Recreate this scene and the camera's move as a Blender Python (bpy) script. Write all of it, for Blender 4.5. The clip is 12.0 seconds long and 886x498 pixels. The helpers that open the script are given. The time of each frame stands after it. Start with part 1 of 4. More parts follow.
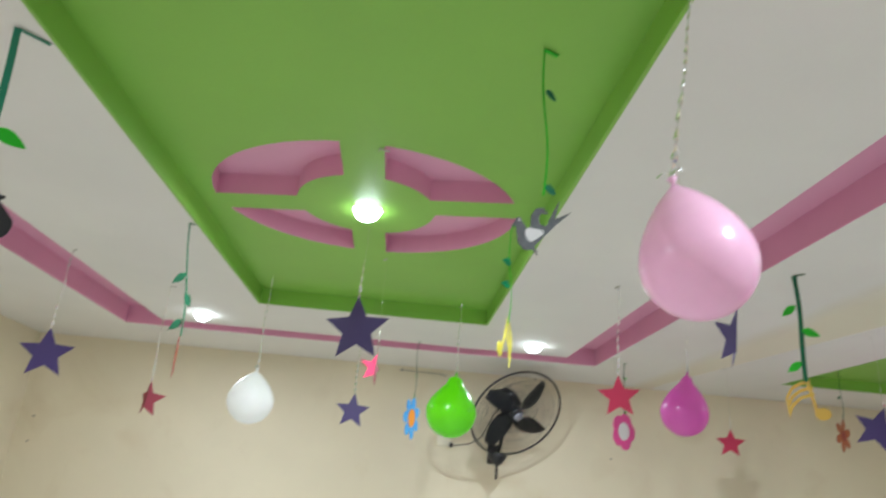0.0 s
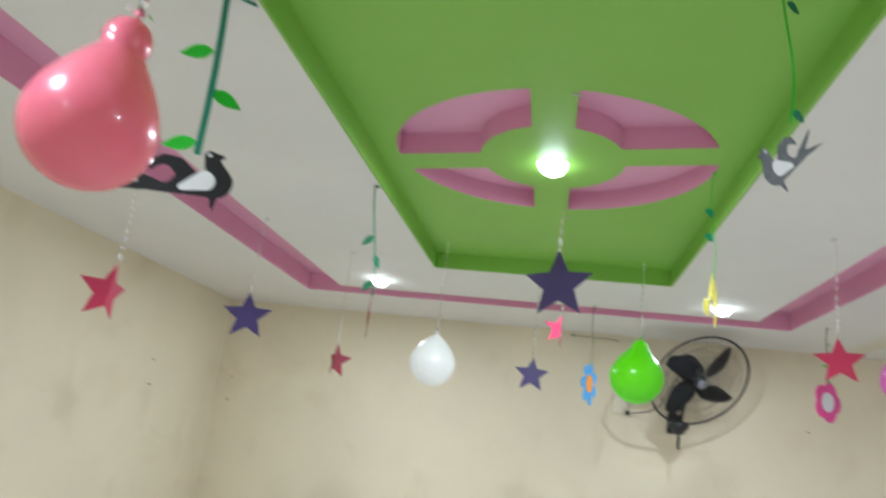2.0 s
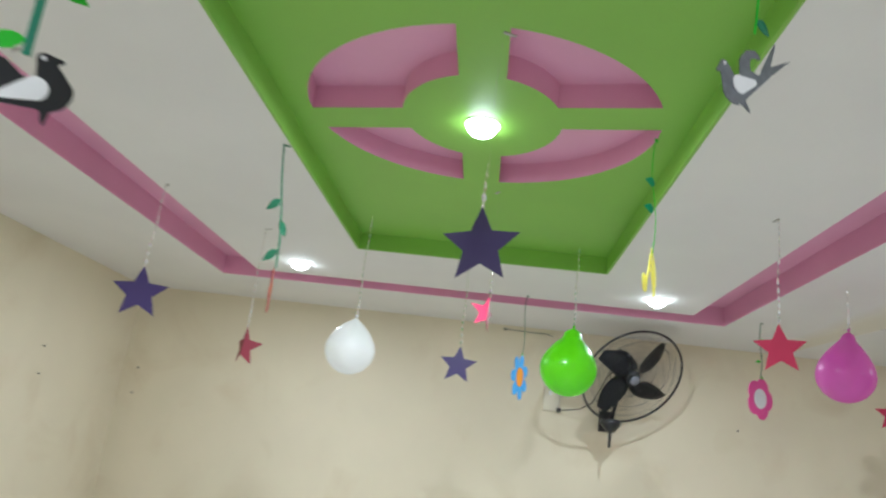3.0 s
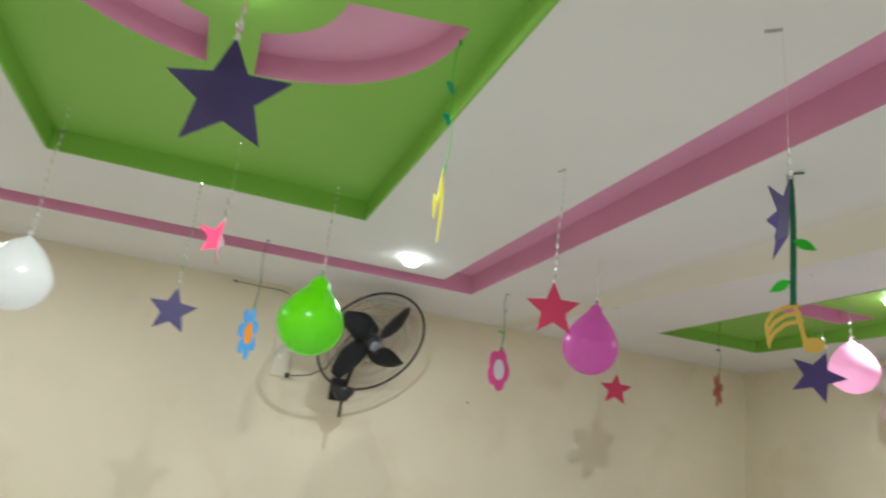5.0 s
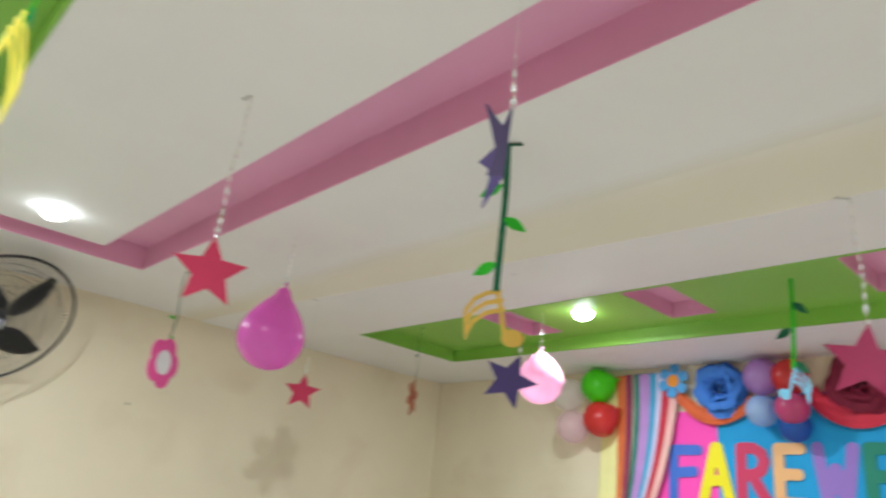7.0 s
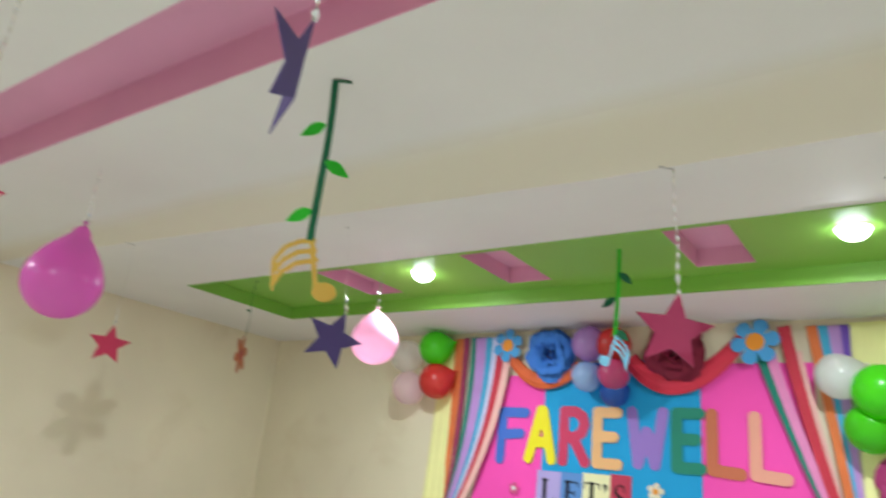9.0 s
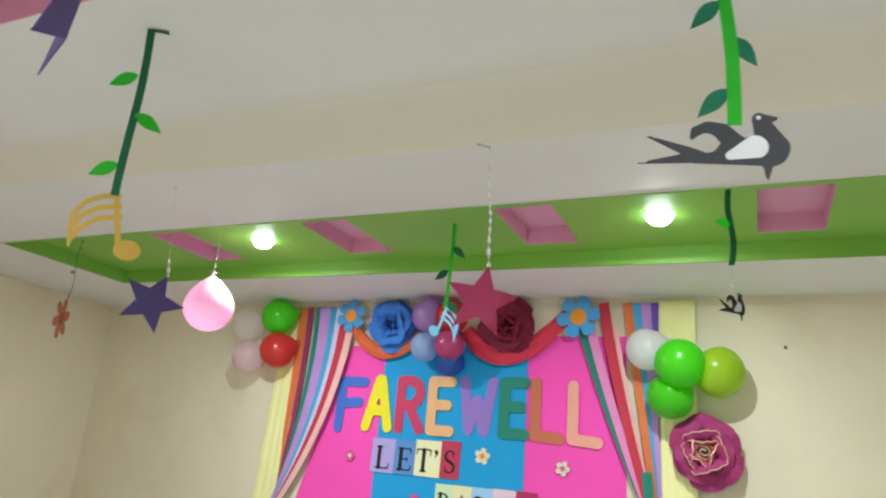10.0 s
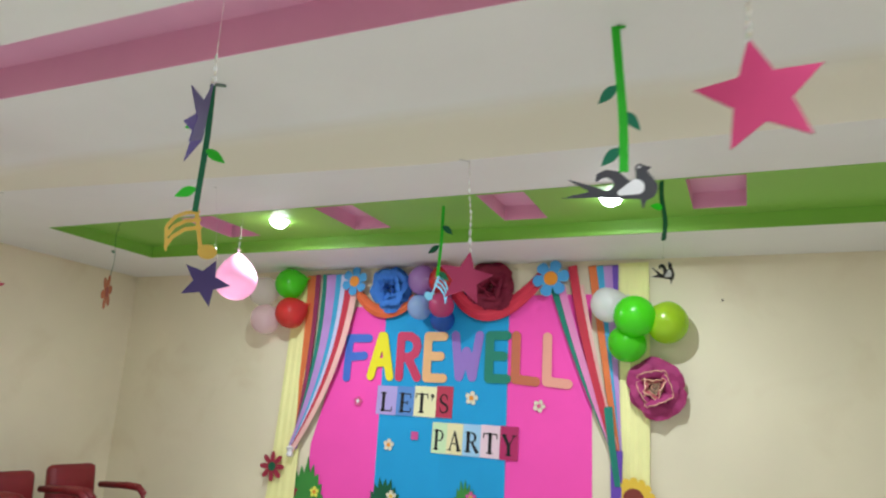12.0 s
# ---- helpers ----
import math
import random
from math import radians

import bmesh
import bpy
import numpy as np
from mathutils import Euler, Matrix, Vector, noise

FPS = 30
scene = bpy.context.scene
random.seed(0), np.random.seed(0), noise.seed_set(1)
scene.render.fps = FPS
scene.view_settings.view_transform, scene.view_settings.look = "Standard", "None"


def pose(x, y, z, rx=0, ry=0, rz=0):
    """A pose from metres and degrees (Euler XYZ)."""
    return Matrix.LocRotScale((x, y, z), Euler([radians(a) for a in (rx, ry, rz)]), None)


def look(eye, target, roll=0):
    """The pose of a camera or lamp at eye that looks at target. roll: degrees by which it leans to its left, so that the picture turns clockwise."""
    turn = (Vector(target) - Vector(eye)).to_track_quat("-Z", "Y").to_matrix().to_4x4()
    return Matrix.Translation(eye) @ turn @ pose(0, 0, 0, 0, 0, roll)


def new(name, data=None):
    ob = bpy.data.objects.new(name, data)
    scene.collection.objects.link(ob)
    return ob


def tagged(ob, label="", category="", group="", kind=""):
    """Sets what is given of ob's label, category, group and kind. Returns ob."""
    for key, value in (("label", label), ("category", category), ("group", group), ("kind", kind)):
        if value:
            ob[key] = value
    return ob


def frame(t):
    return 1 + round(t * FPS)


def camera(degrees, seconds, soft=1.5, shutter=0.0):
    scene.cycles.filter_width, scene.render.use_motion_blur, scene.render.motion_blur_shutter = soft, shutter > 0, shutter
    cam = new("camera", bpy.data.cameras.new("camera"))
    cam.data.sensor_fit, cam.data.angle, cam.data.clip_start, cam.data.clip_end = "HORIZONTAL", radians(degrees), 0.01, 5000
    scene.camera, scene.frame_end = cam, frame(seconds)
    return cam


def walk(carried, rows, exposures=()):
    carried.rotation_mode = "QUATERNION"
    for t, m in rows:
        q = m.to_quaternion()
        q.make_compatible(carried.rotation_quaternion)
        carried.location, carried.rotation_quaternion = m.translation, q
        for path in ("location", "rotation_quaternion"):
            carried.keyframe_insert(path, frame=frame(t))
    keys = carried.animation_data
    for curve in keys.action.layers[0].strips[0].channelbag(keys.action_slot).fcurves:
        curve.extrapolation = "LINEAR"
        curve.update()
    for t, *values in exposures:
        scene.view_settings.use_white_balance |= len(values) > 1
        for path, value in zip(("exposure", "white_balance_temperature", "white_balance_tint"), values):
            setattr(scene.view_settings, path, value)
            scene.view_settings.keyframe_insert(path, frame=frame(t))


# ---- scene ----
cam = camera(65.0, 12.0, soft=2.2, shutter=0.8)
PATH = [
    (0, (0.197, -0.993, 1.532), (0.287, 0.897, 2.179), 4.9),
    (0.5, (0.177, -0.954, 1.526), (0.138, 0.958, 2.111), 5.2),
    (1, (0.122, -0.923, 1.521), (-0.171, 0.966, 2.11), 6.1),
    (1.5, (0.072, -0.923, 1.502), (-0.356, 0.947, 2.066), 7.2),
    (2, (0.024, -0.863, 1.495), (-0.303, 1.039, 2.018), 6.9),
    (2.5, (0.03, -0.718, 1.469), (-0.159, 1.217, 1.94), 6.7),
    (2.7, (0.053, -0.623, 1.454), (-0.132, 1.296, 1.989), 6.8),
    (4.3, (0.124, -0.022, 1.469), (0.409, 1.863, 2.074), 8.0),
    (4.5, (0.104, 0.052, 1.46), (0.482, 1.918, 2.073), 7.5),
    (5, (0.088, 0.202, 1.442), (0.675, 2.027, 2.014), 7.2),
    (5.5, (0.177, 0.354, 1.454), (0.871, 2.128, 2.065), 6.0),
    (6, (0.346, 0.532, 1.468), (1.094, 2.259, 2.144), 7.4),
    (6.5, (0.462, 0.607, 1.472), (1.461, 2.228, 2.082), 7.0),
    (7, (0.564, 0.678, 1.478), (1.796, 2.094, 2.168), 6.4),
    (9, (0.787, 0.7, 1.516), (2.31, 1.836, 2.144), 6.0),
    (9.5, (0.815, 0.628, 1.507), (2.476, 1.573, 2.098), 5.3),
    (10, (0.838, 0.555, 1.5), (2.568, 1.364, 2.092), 5.0),
    (10.5, (0.753, 0.54, 1.49), (2.492, 1.332, 2.081), 4.4),
    (11, (0.538, 0.522, 1.463), (2.33, 1.248, 1.975), 3.1),
    (11.5, (0.35, 0.449, 1.442), (2.132, 1.212, 1.935), 3.4),
    (12, (0.15, 0.265, 1.438), (1.93, 1.051, 1.902), 3.2),
]
walk(cam, [(t, look(eye, target, roll)) for t, eye, target, roll in PATH],
     exposures=[(0, 0.64, 6460, 10), (1, 0.65, 6400, 10), (2.5, 0.64, 6220, 10), (4.3, 0.34, 6450, 10), (4.5, 0.37, 6480, 10), (5, 0.53, 6600, 10), (5.5, 0.73, 6700, 10),
                (6, 0.78, 6700, 10), (7, 0.80, 6700, 10), (9, 0.77, 6680, 7), (12, 0.72, 6560, 10)])

# ---- light ----
H = 2.65            # ceiling height
TRAY1 = 2.755       # top of the large green tray
TRAY2 = 2.742       # top of the long green tray
world = bpy.data.worlds.new("world")
scene.world = world
world.use_nodes = True
world.node_tree.nodes["Background"].inputs[0].default_value = (0.5, 0.52, 0.55, 1)
world.node_tree.nodes["Background"].inputs[1].default_value = 0.02
LAMPS = [(-0.03, 2.12, TRAY1, 30), (-1.351, 4.387, H, 15), (1.236, 4.396, H, 12), (4.115, 3.32, TRAY2, 16.5), (4.115, 0.953, TRAY2, 16),
         # these four are unseen: added at guessed spots to light the room's south half
         (-1.351, -0.25, H, 14), (1.236, -0.25, H, 11), (-1.2, -2.4, H, 16), (2.4, -2.4, H, 8)]


# ---- materials ----
def mat(name, col, rough=0.6, metal=0.0, var=0.1, scale=3.0, fine=60.0, bump=0.05, coat=0.0, thin=0.0):
    """A painted, paper, rubber or foil surface: colour that varies at two scales, with fine relief."""
    m = bpy.data.materials.new(name)
    m.use_nodes = True
    nt = m.node_tree
    b = nt.nodes["Principled BSDF"]
    tc = nt.nodes.new("ShaderNodeTexCoord")
    n1 = nt.nodes.new("ShaderNodeTexNoise")
    n1.inputs["Scale"].default_value, n1.inputs["Detail"].default_value = scale, 5
    n2 = nt.nodes.new("ShaderNodeTexNoise")
    n2.inputs["Scale"].default_value, n2.inputs["Detail"].default_value = fine, 3
    mix = nt.nodes.new("ShaderNodeMixRGB")
    mix.inputs[1].default_value = (*[c * (1 - var) for c in col], 1)
    mix.inputs[2].default_value = (*[min(1, c * (1 + var)) for c in col], 1)
    fac = nt.nodes.new("ShaderNodeMath")
    fac.operation = "MULTIPLY_ADD"
    fac.inputs[1].default_value = 0.3
    nt.links.new(tc.outputs["Object"], n1.inputs["Vector"])
    nt.links.new(tc.outputs["Object"], n2.inputs["Vector"])
    nt.links.new(n2.outputs["Fac"], fac.inputs[0])
    sc = nt.nodes.new("ShaderNodeMapRange")
    sc.inputs["From Min"].default_value, sc.inputs["From Max"].default_value = 0.3, 0.7
    sc.inputs["To Max"].default_value = 0.7
    nt.links.new(n1.outputs["Fac"], sc.inputs["Value"])
    nt.links.new(sc.outputs["Result"], fac.inputs[2])
    nt.links.new(fac.outputs["Value"], mix.inputs[0])
    nt.links.new(mix.outputs["Color"], b.inputs["Base Color"])
    b.inputs["Roughness"].default_value, b.inputs["Metallic"].default_value = rough, metal
    b.inputs["Coat Weight"].default_value = coat
    b.inputs["Coat Roughness"].default_value = 0.08
    if thin:
        tl = nt.nodes.new("ShaderNodeBsdfTranslucent")
        nt.links.new(mix.outputs["Color"], tl.inputs["Color"])
        both = nt.nodes.new("ShaderNodeMixShader")
        both.inputs[0].default_value = thin
        nt.links.new(b.outputs[0], both.inputs[1])
        nt.links.new(tl.outputs[0], both.inputs[2])
        nt.links.new(both.outputs[0], nt.nodes["Material Output"].inputs["Surface"])
    if bump:
        bp = nt.nodes.new("ShaderNodeBump")
        bp.inputs["Strength"].default_value, bp.inputs["Distance"].default_value = bump, 0.004
        nt.links.new(n2.outputs["Fac"], bp.inputs["Height"])
        nt.links.new(bp.outputs["Normal"], b.inputs["Normal"])
    return m


def wall_mat():
    """Cream emulsion with damp, scuffed patches and fine roller relief."""
    m = mat("cream_wall_paint", (0.79, 0.705, 0.53), 0.7, var=0.07, scale=1.1, fine=120, bump=0.12)
    nt = m.node_tree
    b = nt.nodes["Principled BSDF"]
    base = b.inputs["Base Color"].links[0].from_socket
    tc = nt.nodes.new("ShaderNodeTexCoord")
    st = nt.nodes.new("ShaderNodeTexNoise")
    st.inputs["Scale"].default_value, st.inputs["Detail"].default_value = 1.7, 8
    st.inputs["Distortion"].default_value = 0.6
    ramp = nt.nodes.new("ShaderNodeValToRGB")
    ramp.color_ramp.elements[0].position, ramp.color_ramp.elements[1].position = 0.56, 0.74
    mix = nt.nodes.new("ShaderNodeMixRGB")
    mix.inputs[2].default_value = (0.60, 0.47, 0.29, 1)
    half = nt.nodes.new("ShaderNodeMath")
    half.operation = "MULTIPLY"
    half.inputs[1].default_value = 0.32
    nt.links.new(tc.outputs["Object"], st.inputs["Vector"])
    nt.links.new(st.outputs["Fac"], ramp.inputs["Fac"])
    nt.links.new(ramp.outputs["Color"], half.inputs[0])
    nt.links.new(half.outputs["Value"], mix.inputs[0])
    nt.links.new(base, mix.inputs[1])
    nt.links.new(mix.outputs["Color"], b.inputs["Base Color"])
    return m


def glow(name, strength):
    m = bpy.data.materials.new(name)
    m.use_nodes = True
    b = m.node_tree.nodes["Principled BSDF"]
    b.inputs["Base Color"].default_value = (0.9, 0.9, 0.9, 1)
    b.inputs["Emission Color"].default_value = (0.82, 0.95, 1.0, 1)
    b.inputs["Emission Strength"].default_value = strength
    return m


def balloon_mat(name, col, clear=0.14, glow_through=0.45):
    """Stretched rubber: a glossy skin through which some light glows."""
    m = mat(name, col, 0.27, var=0.08, scale=9, bump=0.0, coat=0.8)
    nt = m.node_tree
    b = nt.nodes["Principled BSDF"]
    out = nt.nodes["Material Output"]
    tl = nt.nodes.new("ShaderNodeBsdfTranslucent")
    tl.inputs["Color"].default_value = (*[min(1, c * 1.15 + 0.04) for c in col], 1)
    mx = nt.nodes.new("ShaderNodeMixShader")
    mx.inputs[0].default_value = glow_through
    nt.links.new(b.outputs[0], mx.inputs[1])
    nt.links.new(tl.outputs[0], mx.inputs[2])
    if clear:
        tp = nt.nodes.new("ShaderNodeBsdfTransparent")
        tp.inputs["Color"].default_value = (*[min(1, 0.15 + c) for c in col], 1)
        mc = nt.nodes.new("ShaderNodeMixShader")
        mc.inputs[0].default_value = clear
        nt.links.new(mx.outputs[0], mc.inputs[1])
        nt.links.new(tp.outputs[0], mc.inputs[2])
        mx = mc
    nt.links.new(mx.outputs[0], out.inputs["Surface"])
    return m


M_WALL = wall_mat()
def ceiling_mat():
    """White emulsion that feathers into cream along the beam, up to a sharp edge."""
    m = mat("white_emulsion_turning_cream", (0.80, 0.78, 0.75), 0.75, var=0.04, scale=1.3, fine=90, bump=0.08)
    nt = m.node_tree
    b = nt.nodes["Principled BSDF"]
    base = b.inputs["Base Color"].links[0].from_socket
    tc = nt.nodes.new("ShaderNodeTexCoord")
    ax = nt.nodes.new("ShaderNodeSeparateXYZ")
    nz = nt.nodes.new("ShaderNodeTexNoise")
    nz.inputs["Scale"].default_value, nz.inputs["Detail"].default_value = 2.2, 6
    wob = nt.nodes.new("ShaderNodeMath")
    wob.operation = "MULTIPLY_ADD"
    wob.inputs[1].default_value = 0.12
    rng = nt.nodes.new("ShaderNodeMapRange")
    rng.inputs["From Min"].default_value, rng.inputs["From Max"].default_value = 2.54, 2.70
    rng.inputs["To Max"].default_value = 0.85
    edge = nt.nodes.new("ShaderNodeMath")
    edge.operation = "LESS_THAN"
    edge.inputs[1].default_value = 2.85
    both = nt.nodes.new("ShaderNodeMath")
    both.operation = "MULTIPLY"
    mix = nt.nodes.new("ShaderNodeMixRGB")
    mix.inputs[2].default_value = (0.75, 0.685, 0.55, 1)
    nt.links.new(tc.outputs["Object"], ax.inputs[0])
    nt.links.new(tc.outputs["Object"], nz.inputs["Vector"])
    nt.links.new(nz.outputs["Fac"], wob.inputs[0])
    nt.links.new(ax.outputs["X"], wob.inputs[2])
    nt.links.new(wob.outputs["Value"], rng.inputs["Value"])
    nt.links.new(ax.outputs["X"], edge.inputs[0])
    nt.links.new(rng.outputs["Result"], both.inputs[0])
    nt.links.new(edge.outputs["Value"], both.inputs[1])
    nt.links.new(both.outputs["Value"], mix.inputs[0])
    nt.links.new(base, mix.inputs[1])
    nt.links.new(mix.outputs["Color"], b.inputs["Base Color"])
    return m


M_CEIL = ceiling_mat()
M_WHITE = mat("white_ceiling_paint", (0.80, 0.78, 0.75), 0.75, var=0.03, scale=1.5, fine=90, bump=0.08)
M_GREEN = mat("lime_green_paint", (0.24, 0.505, 0.072), 0.5, var=0.07, scale=1.6, fine=80, bump=0.08)
M_PINK = mat("dusty_pink_paint", (0.78, 0.38, 0.54), 0.55, var=0.06, scale=2.0, fine=80, bump=0.08)
M_FLOOR = mat("pale_floor_tile", (0.62, 0.60, 0.56), 0.3, var=0.1, scale=2.0, bump=0.05)
M_TRIM = mat("white_lamp_trim", (0.85, 0.85, 0.84), 0.3, bump=0.0)
M_LED = glow("lit_lamp_diffuser", 19.0)
M_FOIL = mat("silver_foil_ribbon", (0.85, 0.86, 0.88), 0.14, 1.0, var=0.05, bump=0.0)
M_TAPE = mat("dull_sticky_tape", (0.42, 0.40, 0.36), 0.4, var=0.3, scale=30)
M_BLACK = mat("black_plastic", (0.018, 0.018, 0.02), 0.4, var=0.2, bump=0.05)
M_STEEL = mat("black_wire", (0.02, 0.02, 0.022), 0.35, 0.3, bump=0.0)
M_BLADE = mat("dark_grey_blade", (0.03, 0.032, 0.036), 0.35, bump=0.0)
M_CARD_BLACK = mat("black_card", (0.011, 0.011, 0.013), 0.8, var=0.15)
M_CARD_GREY = mat("dark_grey_card", (0.045, 0.046, 0.055), 0.75, var=0.15)
M_CARD_LGREY = mat("mid_grey_card", (0.12, 0.13, 0.145), 0.6, var=0.3, scale=14)
M_CARD_WHITE = mat("white_card", (0.75, 0.75, 0.77), 0.6)
M_PURPLE = mat("purple_card", (0.046, 0.024, 0.14), 0.45, var=0.12)
M_RED = mat("crimson_card", (0.44, 0.014, 0.065), 0.45, var=0.12)
M_RED_D = mat("dark_red_card", (0.33, 0.02, 0.05), 0.5, var=0.15)
M_STAR_PINK = mat("rose_pink_metallic_card", (0.38, 0.024, 0.10), 0.35, 0.25, var=0.12)
M_HOT = mat("hot_pink_card", (0.90, 0.15, 0.48), 0.5, thin=0.4)
M_VINE_D = mat("dark_green_paper", (0.006, 0.11, 0.048), 0.9, var=0.15)
M_VINE_L = mat("bright_green_paper", (0.04, 0.60, 0.04), 0.8, var=0.12, thin=0.4)
M_TEAL = mat("teal_green_paper", (0.008, 0.17, 0.09), 0.85, var=0.15)
M_JADE = mat("jade_green_paper", (0.01, 0.42, 0.24), 0.6, var=0.12, thin=0.4)
M_YELLOW = mat("yellow_card", (0.80, 0.52, 0.05), 0.55)
M_LYELLOW = mat("lemon_card", (0.85, 0.80, 0.12), 0.5)
M_LEAF = mat("leaf_green_paper", (0.04, 0.25, 0.04), 0.6, var=0.15)
M_BLUE_C = mat("sky_blue_card", (0.06, 0.33, 0.68), 0.5)
M_ORANGE = mat("orange_card", (0.80, 0.28, 0.02), 0.5)
M_TERRA = mat("terracotta_card", (0.42, 0.14, 0.06), 0.55, thin=0.4)
M_BROWN = mat("red_brown_card", (0.22, 0.03, 0.02), 0.55)
M_LBLUE = mat("pale_blue_card", (0.25, 0.62, 0.80), 0.5, thin=0.4)


# ---- building blocks ----
def part(name, bm, material, parent=None, label="", smooth=False):
    me = bpy.data.meshes.new(name)
    bmesh.ops.recalc_face_normals(bm, faces=bm.faces[:])
    bm.to_mesh(me)
    bm.free()
    if smooth:
        me.polygons.foreach_set("use_smooth", [True] * len(me.polygons))
    me.materials.append(material)
    ob = new(name, me)
    if parent is not None:
        ob.parent = parent
    return tagged(ob, label)


def thing(name, m, label, category, group=""):
    ob = new(name)
    ob.empty_display_size = 0.05
    ob.matrix_basis = m
    return tagged(ob, label, category, group)


def box(bm, lo, hi, bevel=0.0):
    made = bmesh.ops.create_cube(bm, size=1.0)["verts"]
    for v in made:
        v.co = Vector([lo[k] if v.co[k] < 0 else hi[k] for k in range(3)])
    if bevel:
        edges = list({e for v in made for e in v.link_edges})
        bmesh.ops.bevel(bm, geom=edges, offset=bevel, segments=2, affect="EDGES", profile=0.5)
    return bm


def boxes(*spans):
    bm = bmesh.new()
    for lo, hi in spans:
        box(bm, lo, hi)
    return bm


def slab(outline, depth, bm=None, m=Matrix()):
    """A flat piece: an outline in x and z, with its depth along y."""
    bm = bm or bmesh.new()
    front = [bm.verts.new(m @ Vector((x, -depth / 2, z))) for x, z in outline]
    back = [bm.verts.new(m @ Vector((x, depth / 2, z))) for x, z in outline]
    bm.faces.new(front)
    bm.faces.new(back[::-1])
    for k in range(len(outline)):
        j = (k + 1) % len(outline)
        bm.faces.new((front[k], back[k], back[j], front[j]))
    return bm


def lathe(profile, n=32, bm=None, m=Matrix()):
    """A turned piece from (radius, z) pairs."""
    bm = bm or bmesh.new()
    rings = []
    for r, z in profile:
        if r < 1e-5:
            rings.append([bm.verts.new(m @ Vector((0, 0, z)))])
        else:
            rings.append([bm.verts.new(m @ Vector((r * math.cos(a), r * math.sin(a), z))) for a in (2 * math.pi * k / n for k in range(n))])
    for a, b in zip(rings, rings[1:]):
        for k in range(n):
            j = (k + 1) % n
            f = [a[k % len(a)], a[j % len(a)], b[j % len(b)], b[k % len(b)]]
            f = list(dict.fromkeys(f))
            if len(f) > 2:
                bm.faces.new(f)
    return bm


def tube(points, radius, n=8, bm=None, closed=False):
    """A round bar along points; radius is a number or one for each point."""
    bm = bm or bmesh.new()
    pts = [Vector(p) for p in points]
    rad = radius if isinstance(radius, (list, tuple)) else [radius] * len(pts)
    rings = []
    for k, p in enumerate(pts):
        if closed:
            d = pts[(k + 1) % len(pts)] - pts[k - 1]
        else:
            d = pts[min(k + 1, len(pts) - 1)] - pts[max(k - 1, 0)]
        q = d.to_track_quat("Z", "Y")
        rings.append([bm.verts.new(p + q @ Vector((rad[k] * math.cos(a), rad[k] * math.sin(a), 0))) for a in (2 * math.pi * j / n for j in range(n))])
    span = len(rings) if closed else len(rings) - 1
    for k in range(span):
        a, b = rings[k], rings[(k + 1) % len(rings)]
        for j in range(n):
            bm.faces.new((a[j], a[(j + 1) % n], b[(j + 1) % n], b[j]))
    if not closed:
        bm.faces.new(rings[0][::-1])
        bm.faces.new(rings[-1])
    return bm


def strip(points, sides, thick=0.0012, bm=None):
    """A ribbon along points; sides gives half its width as a vector at each point."""
    bm = bm or bmesh.new()
    rows = []
    for k, (p, w) in enumerate(zip(points, sides)):
        p, w = Vector(p), Vector(w)
        d = Vector(points[min(k + 1, len(points) - 1)]) - Vector(points[max(k - 1, 0)])
        nrm = d.cross(w)
        nrm = nrm.normalized() * thick / 2 if nrm.length > 1e-9 else Vector((0, thick / 2, 0))
        rows.append([bm.verts.new(p + w + nrm), bm.verts.new(p - w + nrm), bm.verts.new(p - w - nrm), bm.verts.new(p + w - nrm)])
    for a, b in zip(rows, rows[1:]):
        for j in range(4):
            bm.faces.new((a[j], a[(j + 1) % 4], b[(j + 1) % 4], b[j]))
    bm.faces.new(rows[0][::-1])
    bm.faces.new(rows[-1])
    return bm


def quilt(rows, thick):
    """A bent sheet through a grid of points, with a front, a back and an edge all round."""
    P = [[Vector(p) for p in r] for r in rows]
    ni, nj = len(P), len(P[0])
    bm = bmesh.new()
    grids = []
    for sign in (0.5, -0.5):
        g = []
        for i in range(ni):
            row = []
            for j in range(nj):
                du = P[min(i + 1, ni - 1)][j] - P[max(i - 1, 0)][j]
                dv = P[i][min(j + 1, nj - 1)] - P[i][max(j - 1, 0)]
                row.append(bm.verts.new(P[i][j] + du.cross(dv).normalized() * thick * sign))
            g.append(row)
        for i in range(ni - 1):
            for j in range(nj - 1):
                q = (g[i][j], g[i + 1][j], g[i + 1][j + 1], g[i][j + 1])
                bm.faces.new(q if sign > 0 else q[::-1])
        grids.append(g)
    ring = [(0, j) for j in range(nj)] + [(i, nj - 1) for i in range(1, ni)] + [(ni - 1, j) for j in range(nj - 2, -1, -1)] + [(i, 0) for i in range(ni - 2, 0, -1)]
    a = [bm.verts.new(grids[0][i][j].co) for i, j in ring]
    c = [bm.verts.new(grids[1][i][j].co) for i, j in ring]
    for n in range(len(ring)):
        o = (n + 1) % len(ring)
        bm.faces.new((a[n], a[o], c[o], c[n]))
    return bm


def cone2(p, a, ra, b, rb):
    """Distance in the plane to a limb that tapers from a to b."""
    ax, ay = b[0] - a[0], b[1] - a[1]
    h = max(0.0, min(1.0, ((p[0] - a[0]) * ax + (p[1] - a[1]) * ay) / (ax * ax + ay * ay + 1e-12)))
    return math.hypot(p[0] - a[0] - ax * h, p[1] - a[1] - ay * h) - (ra + (rb - ra) * h)


